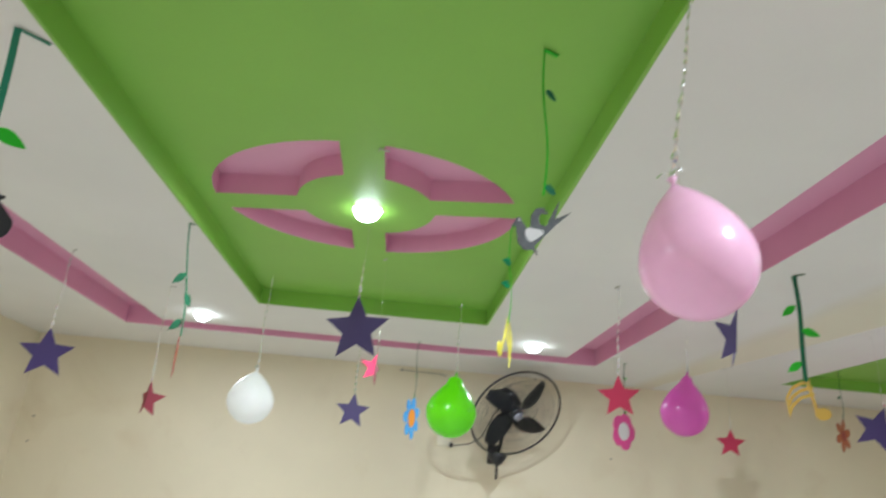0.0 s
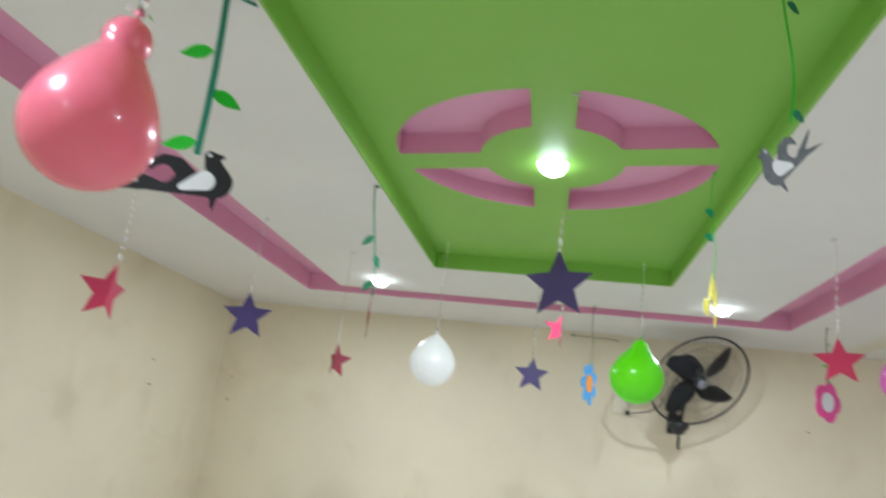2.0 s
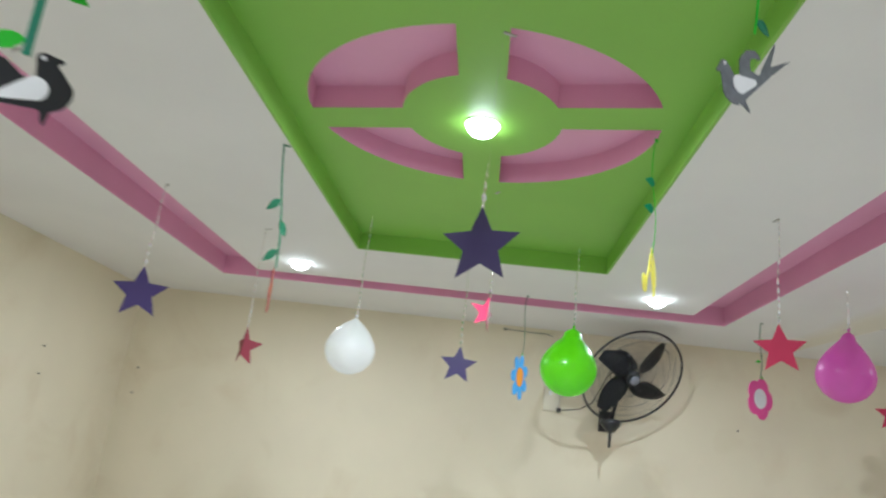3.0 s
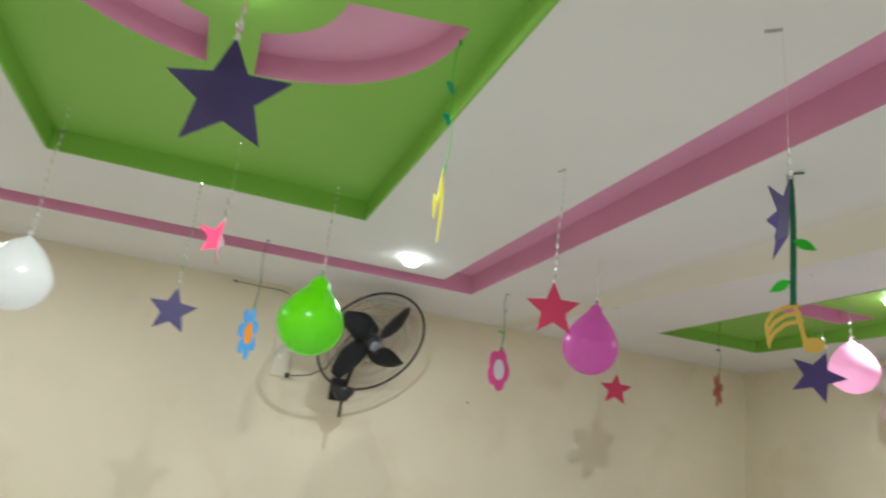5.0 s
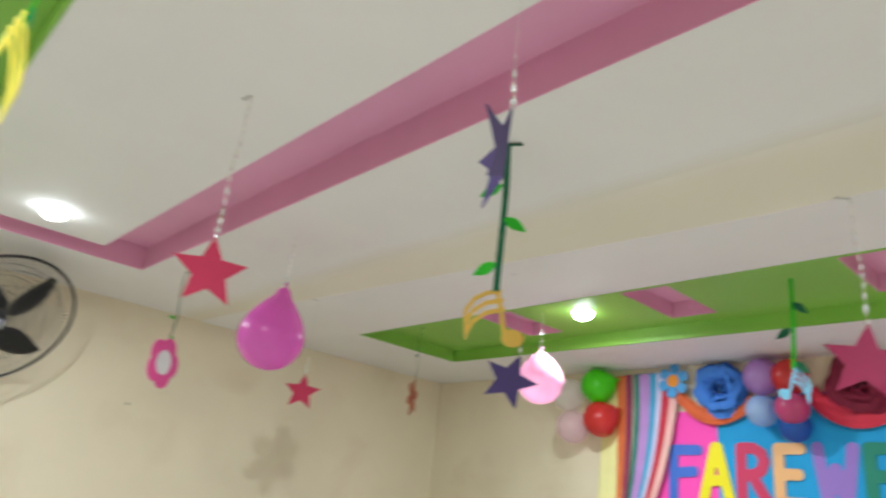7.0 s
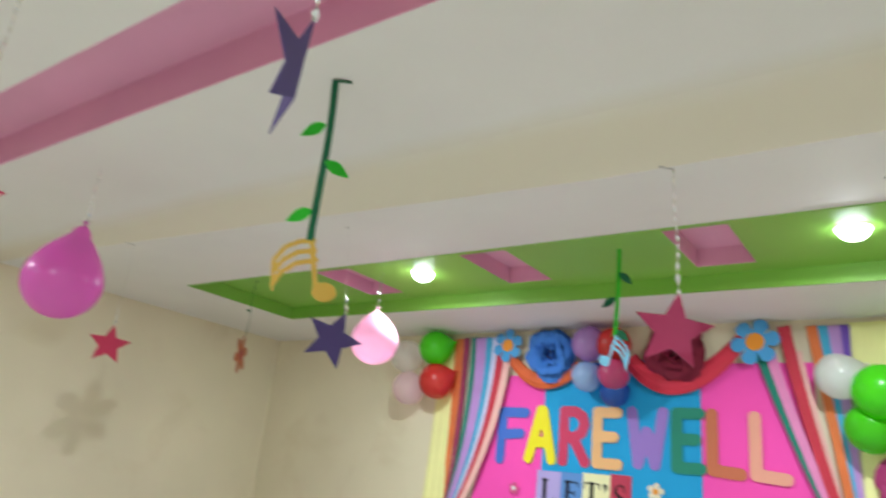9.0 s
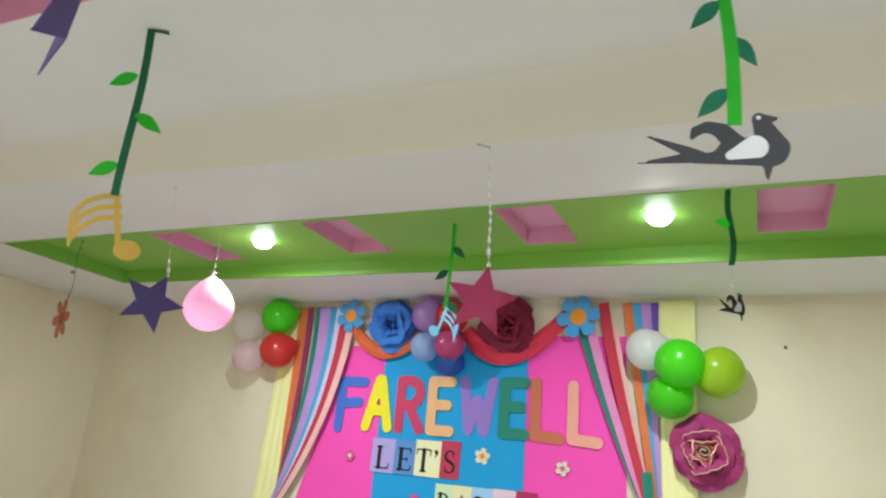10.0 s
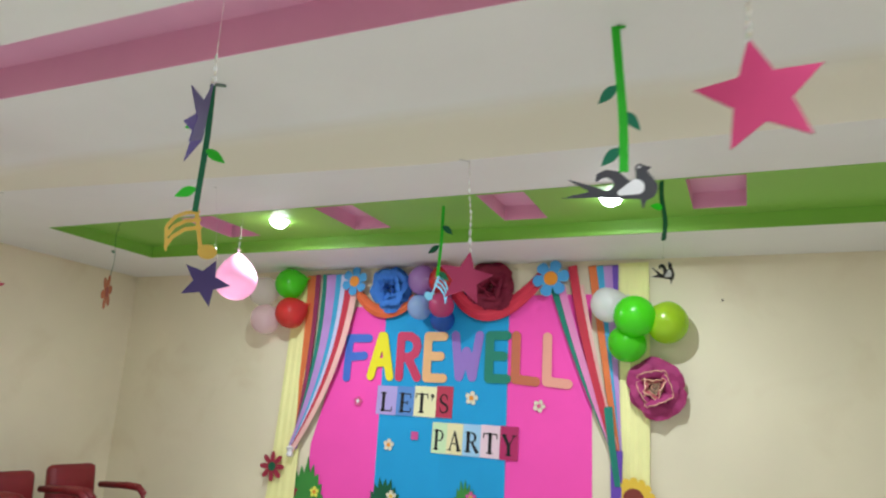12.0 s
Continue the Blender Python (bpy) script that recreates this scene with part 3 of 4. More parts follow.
def vine(ob, top, end, width, material, leaves, leaf_mat, size=0.07, tabbed=0.06, tab_ang=0.0, droop=6, facing=0.0):
    """A paper stem in the thing's own plane, with leaves at (share of the way down, side)."""
    top, end = Vector(top), Vector(end)
    n = 14
    pts = [top.lerp(end, k / n) + Vector((0.006 * math.sin(3.1 * k / n), 0.01 * math.sin(2 * math.pi * k / n), 0)) for k in range(n + 1)]
    part("stem", strip(pts, [Vector((math.cos(radians(facing)), math.sin(radians(facing)), 0)) * width / 2] * (n + 1), 0.0016), material, ob, "cut paper stem")
    if tabbed:
        tab(ob, top, tab_ang, tabbed, material)
    for s, side in leaves:
        lf = part("leaf", leaf_bm(size, size * 0.5), leaf_mat, ob, "cut paper leaf")
        lf.matrix_basis = Matrix.Translation(top.lerp(end, s) + Vector((side * width * 0.3, -0.002, 0))) @ Matrix.Rotation(radians(droop if side > 0 else 180 - droop), 4, "Y")
    return ob


def swallow_dist(p):
    d = cone2(p, (0.378, -0.016), 0.126, (-0.11, -0.087), 0.044)
    for a, ra, b, rb in (((0.40, 0.0), 0.11, (0.323, 0.205), 0.05), ((0.33, 0.205), 0.045, (0.457, 0.213), 0.003), ((-0.11, -0.063), 0.04, (-0.44, 0.074), 0.003),
                         ((-0.157, -0.094), 0.036, (-0.48, -0.139), 0.004), ((0.362, -0.142), 0.03, (0.351, -0.26), 0.004), ((0.157, 0.016), 0.075, (0.08, 0.11), 0.06),
                         ((0.08, 0.11), 0.06, (-0.016, 0.134), 0.05), ((-0.016, 0.134), 0.05, (-0.094, 0.11), 0.036), ((-0.094, 0.11), 0.036, (-0.13, 0.045), 0.01)):
        d = min(d, cone2(p, a, ra, b, rb))
    return max(d, 0.075 - math.hypot(p[0] + 0.025, p[1] - 0.022))


def belly_dist(p):
    return cone2(p, (0.285, -0.005), 0.085, (0.12, -0.075), 0.03)


def bird(ob, at, length, turn, material, belly, flip=1):
    """A paper swallow, with its white belly and eye glued on both faces."""
    m = Matrix.Translation(at) @ Matrix.Rotation(radians(turn), 4, "Y") @ Matrix.Diagonal((length * flip, 1, length, 1))
    b = part("swallow", cutout(swallow_dist, (-0.52, -0.30), (0.50, 0.30), 0.02, 0.0025), material, ob, "cut card swallow")
    b.matrix_basis = m
    w = part("belly", cutout(belly_dist, (0.0, -0.14), (0.40, 0.10), 0.02, 0.006), belly, ob, "white paper belly patch")
    w.matrix_basis = m
    e = part("eye", cutout(lambda p: math.hypot(p[0] - 0.315, p[1] - 0.215) - 0.016, (0.28, 0.18), (0.36, 0.25), 0.008, 0.006), M_CARD_WHITE, ob)
    e.matrix_basis = m


def note_dist(p):
    """Two joined music notes: stems, three curved beams and round heads."""
    d = min(cone2(p, (0.0, 0.0), 0.009, (0.036, -0.15), 0.009), cone2(p, (-0.115, -0.085), 0.008, (-0.105, -0.18), 0.004))
    for k in range(3):
        q = [(-0.112 + 0.003 * k, -0.075 - 0.042 * k), (-0.085, -0.035 - 0.042 * k), (-0.04, -0.012 - 0.036 * k), (0.008 + 0.009 * k, -0.004 - 0.032 * k)]
        for a, b in zip(q, q[1:]):
            d = min(d, cone2(p, a, 0.008, b, 0.008))
    x, z = p[0] - 0.068, p[1] + 0.168
    return min(d, math.hypot(x, z * 1.35) - 0.042)


def hanging(name, x, y, z, yaw, label, category):
    return thing(name, pose(x, y, z, 0, 0, yaw), label, category, "paper vines hung from the ceiling")


v = hanging("hanging_swallow", -0.96, 0.79, H, 30, "black card swallow under a green paper vine", "bird decoration")
vine(v, (-0.025, -0.05, -0.004), (-0.012, 0.02, -0.48), 0.019, mat("deep_teal_paper", (0.006, 0.19, 0.115), 0.55), [(0.38, -1), (0.62, 1), (0.93, -1)], M_VINE_L, 0.092, 0.09, 0.3, 14)
bird(v, Vector((-0.075, 0.02, -0.56)), 0.34, -7, M_CARD_BLACK, M_CARD_WHITE)
v = hanging("hanging_swallow", 2.132, 0.594, H, -74, "dark grey card swallow under a bright green vine", "bird decoration")
vine(v, (0.0, 0.0, -0.004), (0.022, 0, -0.485), 0.027, M_VINE_L, [(0.42, -1), (0.6, 1), (0.84, -1)], M_TEAL, 0.075, 0.03, 0.0, 45)
bird(v, Vector((-0.022, 0.003, -0.528)), 0.28, 0, M_CARD_GREY, M_CARD_WHITE)
v = hanging("hanging_dove", 0.522, 0.702, TRAY1, 30, "grey card bird under a thin green vine", "bird decoration")
vine(v, (0.0, 0.0, -0.004), (0.015, 0, -0.46), 0.006, M_VINE_L, [(0.3, 1), (0.94, 1)], M_TEAL, 0.055, 0.05)
bird(v, Vector((0.022, 0.004, -0.535)), 0.225, -46, M_CARD_LGREY, M_CARD_WHITE, -1)
v = hanging("hanging_swallow", 3.81, 0.63, TRAY2, -24, "small black card bird under a dark green vine", "bird decoration")
vine(v, (0.0, 0.0, -0.004), (-0.004, 0, -0.36), 0.024, M_VINE_D, [(0.5, -1)], M_VINE_L, 0.085, 0.0, facing=-64)
ribbon((-0.004, 0, -0.36), (-0.008, 0, -0.46), v)
bird(v, Vector((-0.015, 0.003, -0.53)), 0.235, -6, M_CARD_BLACK, M_CARD_WHITE)

v = hanging("hanging_music_note", 2.066, 2.131, H, -52, "yellow card music notes under a green paper vine", "music note decoration")
vine(v, (0.0, 0.0, -0.004), (-0.006, 0.052, -0.512), 0.022, M_VINE_D, [(0.29, -1), (0.52, 1), (0.82, -1)], M_VINE_L, 0.085, 0.05, 0.0, 26)
nt = part("music_note", cutout(note_dist, (-0.14, -0.22), (0.14, 0.03), 0.006, 0.002), mat("mustard_card", (0.72, 0.50, 0.10), 0.55, thin=0.4), v, "yellow card joined music notes")
nt.matrix_basis = pose(0.0, 0.052, -0.507) @ Matrix.Diagonal((0.85, 1, 0.92, 1))
v = hanging("hanging_music_note", 4.05, 2.0, TRAY2, -66, "pale blue card music notes under a bright green vine", "music note decoration")
vine(v, (0.0, 0.0, -0.004), (-0.015, 0, -0.47), 0.020, M_VINE_L, [(0.28, 1), (0.56, -1), (0.92, 1)], M_VINE_D, 0.085, 0.0, 0.0, 38)
nt = part("music_note", cutout(note_dist, (-0.14, -0.22), (0.14, 0.03), 0.006, 0.002), M_LBLUE, v, "pale blue card joined music notes")
nt.matrix_basis = pose(-0.005, 0, -0.465, 0, 8, 40) @ Matrix.Diagonal((-0.8, 1, 0.85, 1))
v = hanging("hanging_music_note", 0.668, 2.10, TRAY1, 66, "lemon yellow card music note under a thin green vine", "music note decoration")
vine(v, (0.0, 0.0, -0.004), (0.0, 0, -0.50), 0.010, M_VINE_L, [(0.40, -1), (0.62, -1), (0.90, 1)], M_JADE, 0.08, 0.03)
nt = part("music_note", cutout(note_dist, (-0.14, -0.22), (0.14, 0.03), 0.006, 0.003), mat("pale_lemon_card", (0.88, 0.83, 0.24), 0.5, thin=0.4), v, "lemon yellow card music notes")
nt.matrix_basis = pose(0.0, 0, -0.475, 0, 14, 0) @ Matrix.Diagonal((-1, 1, 1.05, 1))


def petal_outline(n, R, inner=0.45, sharp=0.6, steps=10):
    pts = []
    for k in range(n * steps):
        a = 2 * math.pi * k / (n * steps)
        r = R * (inner + (1 - inner) * abs(math.cos(n * a / 2)) ** sharp)
        pts.append((r * math.sin(a), r * math.cos(a)))
    return pts


def flower(ob, at, R, n, petals, centre, turn=0, core=0.36, sharp=0.6, inner=0.5, depth=0.003, spin=0.0):
    p = part("petals", slab(petal_outline(n, R, inner, sharp), depth), petals, ob, "cut card petals")
    p.matrix_basis = Matrix.Translation(at) @ Matrix.Rotation(radians(spin), 4, "Z") @ Matrix.Rotation(radians(turn), 4, "Y")
    disc = [(R * core * math.cos(a), R * core * math.sin(a)) for a in (2 * math.pi * k / 20 for k in range(20))]
    c = part("centre", slab(disc, depth + 0.005), centre, ob, "round card centre")
    c.matrix_basis = Matrix.Translation(at) @ Matrix.Rotation(radians(spin), 4, "Z")


v = hanging("hanging_flower", 0.338, 4.66, H, 66, "sky blue card flower with an orange centre on a thin stem", "flower decoration")
vine(v, (0.0, 0.0, -0.004), (-0.01, 0, -0.46), 0.008, M_VINE_D, [(0.62, 1), (0.98, 1)], M_VINE_L, 0.05, 0.03)
flower(v, Vector((-0.02, 0, -0.62)), 0.165, 7, M_BLUE_C, M_ORANGE, 12, 0.42, 0.55, 0.5)
v = hanging("hanging_flower", 2.085, 4.76, H, 35, "hot pink card flower with a white centre on a thin stem", "flower decoration")
vine(v, (0.0, 0.0, -0.004), (-0.01, 0, -0.42), 0.008, M_VINE_D, [(0.3, 1), (0.7, -1), (0.98, 1)], M_VINE_L, 0.045, 0.03)
flower(v, Vector((-0.015, 0, -0.565)), 0.15, 5, M_HOT, M_CARD_WHITE, 20, 0.48, 0.7, 0.80)
v = hanging("hanging_flower", -0.885, 2.25, H, 45, "red brown card flower on a thin green stem", "flower decoration")
vine(v, (0.0, 0.0, -0.004), (0.04, -0.06, -0.56), 0.008, M_VINE_D, [(0.46, -1), (0.63, 1), (0.86, -1)], M_VINE_D, 0.075, 0.03, 0.0, 52)
flower(v, Vector((0.035, -0.06, -0.655)), 0.10, 6, M_BROWN, M_TERRA, 10, 0.3, 0.8, 0.35, spin=60)
v = hanging("hanging_flower", 3.905, 4.66, TRAY2, 34, "terracotta card flower on a dark thin stem", "flower decoration")
vine(v, (0.0, 0.0, -0.004), (-0.03, 0, -0.42), 0.010, M_VINE_D, [(0.12, 1), (0.55, -1), (0.9, 1)], M_VINE_D, 0.045, 0.03)
flower(v, Vector((-0.04, 0, -0.545)), 0.135, 6, M_TERRA, M_BROWN, 10, 0.3, 0.9, 0.4)
v.children[-1].scale.x *= 0.62
v.children[-2].scale.x *= 0.62

# ---- wall fan ----
FC, FN = Vector((1.293, 5.39, 2.215)), Vector((0.297, -0.744, -0.598)).normalized()
fx = Vector((0.626, -0.358, 0.692))
fx = (fx - FN * fx.dot(FN)).normalized()
fy = FN.cross(fx)
FM = Matrix(((fx.x, fy.x, FN.x, FC.x), (fx.y, fy.y, FN.y, FC.y), (fx.z, fy.z, FN.z, FC.z), (0, 0, 0, 1)))
fan = thing("wall_fan", FM, "black caged wall fan tilted down, its blades at rest", "fan")
fan_inv = FM.inverted()
FR = 0.436


def guard(front):
    """One half of the guard: three rings, and 96 curved wires on one shared mesh."""
    s = 1 if front else -1

    def dome(r):
        return s * ((0.036 if front else 0.10) * (1 - (r / FR) ** 2.4) + 0.012)
    bm = bmesh.new()
    for r in (0.15, 0.26, 0.355):
        tube([(r * math.cos(a), r * math.sin(a), dome(r)) for a in (2 * math.pi * k / 48 for k in range(48))], 0.0016, 4, bm, True)
    rings = part("front_guard" if front else "rear_guard", bm, M_STEEL, fan, "black wire guard")
    pts = []
    for r in (0.055, 0.14, 0.23, 0.32, 0.39, FR):
        b = 0.16 * s * (1 - r / FR)
        pts.append((r * math.cos(b), r * math.sin(b), dome(r)))
    first = part("wire", tube(pts, 0.001, 3), M_STEEL, rings)
    for k in range(1, 96):
        w = new("wire", first.data)
        w.parent = rings
        w.matrix_basis = Matrix.Rotation(2 * math.pi * k / 96, 4, "Z")
    return rings


guard(True)
guard(False)
part("rim", tube([(FR * math.cos(a), FR * math.sin(a), 0) for a in (2 * math.pi * k / 72 for k in range(72))], 0.0095, 8, closed=True), M_BLACK, fan, smooth=True)
part("badge", lathe([(0, 0.058), (0.034, 0.056), (0.045, 0.05), (0.045, 0.042), (0, 0.042)], 28), mat("grey_badge", (0.25, 0.26, 0.3), 0.25, 0.5), fan, "small shiny grey badge", True)
part("hub", lathe([(0, 0.03), (0.05, 0.025), (0.062, 0.01), (0.062, -0.045), (0, -0.045)], 28), M_BLADE, fan, smooth=True)
for k in range(4):
    bm = bmesh.new()
    rows = []
    for i in range(9):
        s = i / 8
        r = 0.05 + 0.335 * s
        w = 0.032 + 0.062 * math.sin(math.pi * min(1, s * 0.85 + 0.1)) ** 1.1
        sweep = 0.35 * s
        row = []
        for j in range(5):
            q = j / 4 - 0.5
            a = sweep + q * 2 * w / max(r, 0.12)
            row.append(bm.verts.new((r * math.cos(a), r * math.sin(a), 0.055 * q * (1.2 - 0.5 * s) + 0.006 * s)))
        rows.append(row)
    for a, b in zip(rows, rows[1:]):
        for j in range(4):
            bm.faces.new((a[j], a[j + 1], b[j + 1], b[j]))
    bmesh.ops.solidify(bm, geom=bm.faces[:], thickness=0.004)
    bl = part("blade", bm, M_BLADE, fan, smooth=True)
    bl.matrix_basis = Matrix.Rotation(math.pi * k / 2 - 0.28, 4, "Z") @ Matrix.Translation((0, 0, -0.02))
part("motor", lathe([(0, -0.10), (0.085, -0.105), (0.105, -0.13), (0.108, -0.25), (0.095, -0.295), (0.06, -0.325), (0, -0.33)], 32), M_BLACK, fan, smooth=True)
knob = fan_inv @ Vector((1.178, 5.66, 1.845))
neck = Vector((0, 0, -0.13))
part("post", tube([neck, neck.lerp(knob, 0.5) + fan_inv.to_3x3() @ Vector((0, 0.02, 0)), knob], 0.017, 10), M_BLACK, fan, smooth=True)
knob_m = Matrix.Translation(knob) @ fan_inv.to_quaternion().to_matrix().to_4x4()
part("pivot", lathe([(0, -0.085), (0.04, -0.07), (0.085, -0.01), (0.09, 0.02), (0.07, 0.035), (0, 0.04)], 24, m=knob_m), M_BLACK, fan, smooth=True)
part("pull_rod", tube([knob_m @ Vector((0, 0, -0.07)), knob_m @ Vector((0, 0.01, -0.2))], 0.013, 8), M_BLACK, fan)
part("wall_arm", tube([knob, fan_inv @ Vector((1.19, 5.97, 1.875))], 0.02, 10), M_BLACK, fan)
bm = box(bmesh.new(), (-0.06, -0.02, -0.09), (0.06, 0.0, 0.09), 0.005)
bmesh.ops.transform(bm, matrix=fan_inv @ Matrix.Translation((1.19, 5.999, 1.875)), verts=bm.verts[:])
part("wall_plate", bm, M_BLACK, fan)
part("cord", tube([fan_inv @ Vector(p) for p in ((0.765, 5.965, 1.925), (0.83, 5.93, 1.93), (0.93, 5.85, 1.945), (1.02, 5.7, 2.0), (1.1, 5.5, 2.2), (1.17, 5.36, 2.3))], 0.005, 6), M_BLACK, fan)

sock = thing("socket_plate", pose(0.70, WY1, 2.07), "cream plastic wall socket box with a plug in it", "wall socket")
part("plate", box(bmesh.new(), (-0.075, -0.022, -0.16), (0.075, -0.001, 0.16), 0.006), mat("cream_switch_plastic", (0.74, 0.68, 0.54), 0.4), sock)
part("plug", box(bmesh.new(), (0.05, -0.05, -0.165), (0.085, -0.024, -0.125), 0.004), M_BLACK, sock)
for z in (0.05, 0.0):
    part("switch_rocker", box(bmesh.new(), (-0.03, -0.03, z - 0.018), (-0.005, -0.021, z + 0.018), 0.003), M_TRIM, sock)
M_CABLE = mat("dusty_grey_cable", (0.24, 0.22, 0.19), 0.7, var=0.3, scale=20)
cb = thing("wall_cable", pose(0.4, WY1 - 0.008, 2.60), "short dusty grey cable clipped along the top of the wall", "cable")
part("cable", tube([(-0.2, 0, 0.008), (-0.12, 0, 0.01), (0.05, 0, 0.004), (0.2, 0, 0.006), (0.27, 0, -0.012)], 0.0036, 6), M_CABLE, cb)
part("clip", box(bmesh.new(), (-0.185, -0.008, 0.0), (-0.16, 0.007, 0.02), 0.002), M_CABLE, cb)
M_NAIL = mat("dull_rusty_nail", (0.16, 0.13, 0.10), 0.6, 0.3, var=0.3, scale=40)
for x, y, z, ang in ((WX0, 4.72, 1.861, 90), (WX0, 4.74, 1.652, 90), (-3.18, WY1, 1.861, 0), (-3.18, WY1, 1.629, 0), (WX1, 0.397, 2.33, -90), (2.35, WY1, 1.93, 0)):
    nl = thing("wall_nail", pose(x, y, z, 0, 0, ang), "rusty dark nail driven into the cream plaster", "nail", "nails in the walls")
    part("nail", lathe([(0.003, 0.0), (0.003, 0.014), (0.009, 0.016), (0.008, 0.019), (0, 0.02)], 10, m=Matrix.Rotation(radians(90), 4, "X")), M_NAIL, nl)

# ---- chairs ----
M_SEAT = mat("dark_red_leatherette", (0.21, 0.009, 0.016), 0.42, var=0.15, scale=9, fine=160, bump=0.25)


def soft_box(lo, hi, r):
    return box(bmesh.new(), lo, hi, r)


def armchair(x, y, yaw, back=0.42):
    c = thing("armchair", pose(x, y, 0, 0, 0, yaw), "dark red padded armchair standing along the cream wall", "chair", "red chairs by the wall")
    part("seat", soft_box((-0.22, -0.22, 0.36), (0.24, 0.22, 0.45), 0.03), M_SEAT, c, smooth=True)
    b = part("backrest", soft_box((-0.05, -0.225, 0.0), (0.05, 0.225, back), 0.045), M_SEAT, c, smooth=True)
    b.matrix_basis = pose(-0.22, 0, 0.39, 0, -7, 0)
    for s in (-1, 1):
        pts = [(-0.2, s * 0.255, 0.69), (0.1, s * 0.26, 0.705), (0.25, s * 0.255, 0.70), (0.31, s * 0.252, 0.66), (0.32, s * 0.25, 0.56), (0.25, s * 0.24, 0.42)]
        part("armrest", tube(pts, [0.026, 0.03, 0.03, 0.028, 0.024, 0.02], 10), M_SEAT, c, smooth=True)
    for sx in (-0.19, 0.2):
        for sy in (-0.2, 0.2):
            part("leg", tube([(sx, sy, 0.39), (sx * 1.12, sy * 1.08, 0.0)], [0.02, 0.014], 10), M_BLACK, c)
    return c


armchair(4.61, 5.29, -90, 0.478)
armchair(4.03, 5.29, -90, 0.445)

# ---- decorated wall ----
def on_wall(y, z, off=0.0, turn=0.0):
    """A pose on the east wall: x runs along the wall to the viewer's right, -y faces into the room."""
    return pose(WX1 - off, y, z, 0, 0, -90) @ pose(0, 0, 0, 0, turn, 0)


def wall_thing(name, y, z, off, label, category, group="", turn=0.0):
    return thing(name, on_wall(y, z, off, turn), label, category, group)


M_PANEL_PINK = mat("hot_pink_chart_paper", (0.96, 0.08, 0.47), 0.8, var=0.04, scale=2.5, bump=0.04)
M_PANEL_BLUE = mat("sky_blue_chart_paper", (0.006, 0.33, 0.68), 0.8, var=0.05, scale=2.5, bump=0.04)


def chart(y0, y1, z0, z1, off, material, label, skew=0.0):
    """A sheet of chart paper with slightly wavy edges, hung flat on the wall."""
    ob = wall_thing("chart_paper", (y0 + y1) / 2, 0, off, label, "paper panel", "paper panels on the wall")
    w = abs(y1 - y0) / 2
    edge = [(-w - skew * min(1, (1 - s) / 0.6) ** 0.9, z0 + (z1 - z0) * s) for s in (1, 0.9, 0.8, 0.7, 0.6, 0.5, 0.4, 0.2, 0)]
    right = [(w + 0.004 * math.sin(5 * s), z0 + (z1 - z0) * s) for s in (0, 0.2, 0.4, 0.6, 0.8, 1)]
    part("sheet", slab(edge + right, 0.002), material, ob)
    return ob


chart(3.365, 3.055, 0.35, 2.312, 0.004, M_PANEL_PINK, "hot pink chart paper sheet taped flat on the wall", 0.335)
chart(3.062, 2.49, 0.35, 2.40, 0.0065, M_PANEL_BLUE, "sky blue chart paper sheet taped flat on the wall")
chart(2.50, 1.962, 0.35, 2.42, 0.009, M_PANEL_BLUE, "sky blue chart paper sheet taped flat on the wall")
chart(1.966, 1.312, 0.35, 2.39, 0.004, M_PANEL_PINK, "hot pink chart paper sheet taped flat on the wall")


def letter_dist(strokes, r):
    def d(p):
        return min(cone2(p, a, r, b, r) for q in strokes for a, b in zip(q, q[1:]))
    return d


E_SHAPE = [[(0, 0), (0, 1)], [(0, 1), (0.72, 1)], [(0, 0.52), (0.6, 0.52)], [(0, 0), (0.75, 0)]]
L_SHAPE = [[(0, 1), (0, 0)], [(0, 0), (0.85, -0.04)]]
SHAPES = {
    "F": [[(0, 0), (0.03, 1)], [(0.03, 1), (0.85, 1)], [(0.02, 0.52), (0.7, 0.56)]],
    "A": [[(0, 0), (0.42, 1), (0.52, 1), (0.9, 0)], [(0.2, 0.34), (0.74, 0.34)]],
    "R": [[(0, 0), (0, 1)], [(0, 1), (0.42, 1), (0.68, 0.9), (0.75, 0.74), (0.66, 0.58), (0.42, 0.48), (0, 0.48)], [(0.36, 0.46), (0.8, 0)]],
    "E": E_SHAPE,
    "W": [[(0, 1), (0.2, 0.02), (0.46, 0.62), (0.72, 0.02), (0.96, 1)]],
    "L": L_SHAPE,
}
WORD = [("F", 3.40, 1.705, (0.05, 0.15, 0.58), "royal blue"), ("A", 3.165, 1.725, (0.86, 0.74, 0.01), "bright yellow"), ("R", 2.90, 1.725, (0.58, 0.03, 0.11), "crimson"),
        ("E", 2.65, 1.725, (0.82, 0.45, 0.20), "peach"), ("W", 2.41, 1.735, (0.30, 0.17, 0.56), "lilac"), ("E", 2.115, 1.735, (0.006, 0.22, 0.15), "dark green"),
        ("L", 1.90, 1.735, (0.58, 0.15, 0.075), "rust orange"), ("L", 1.65, 1.725, (0.84, 0.36, 0.28), "salmon pink")]
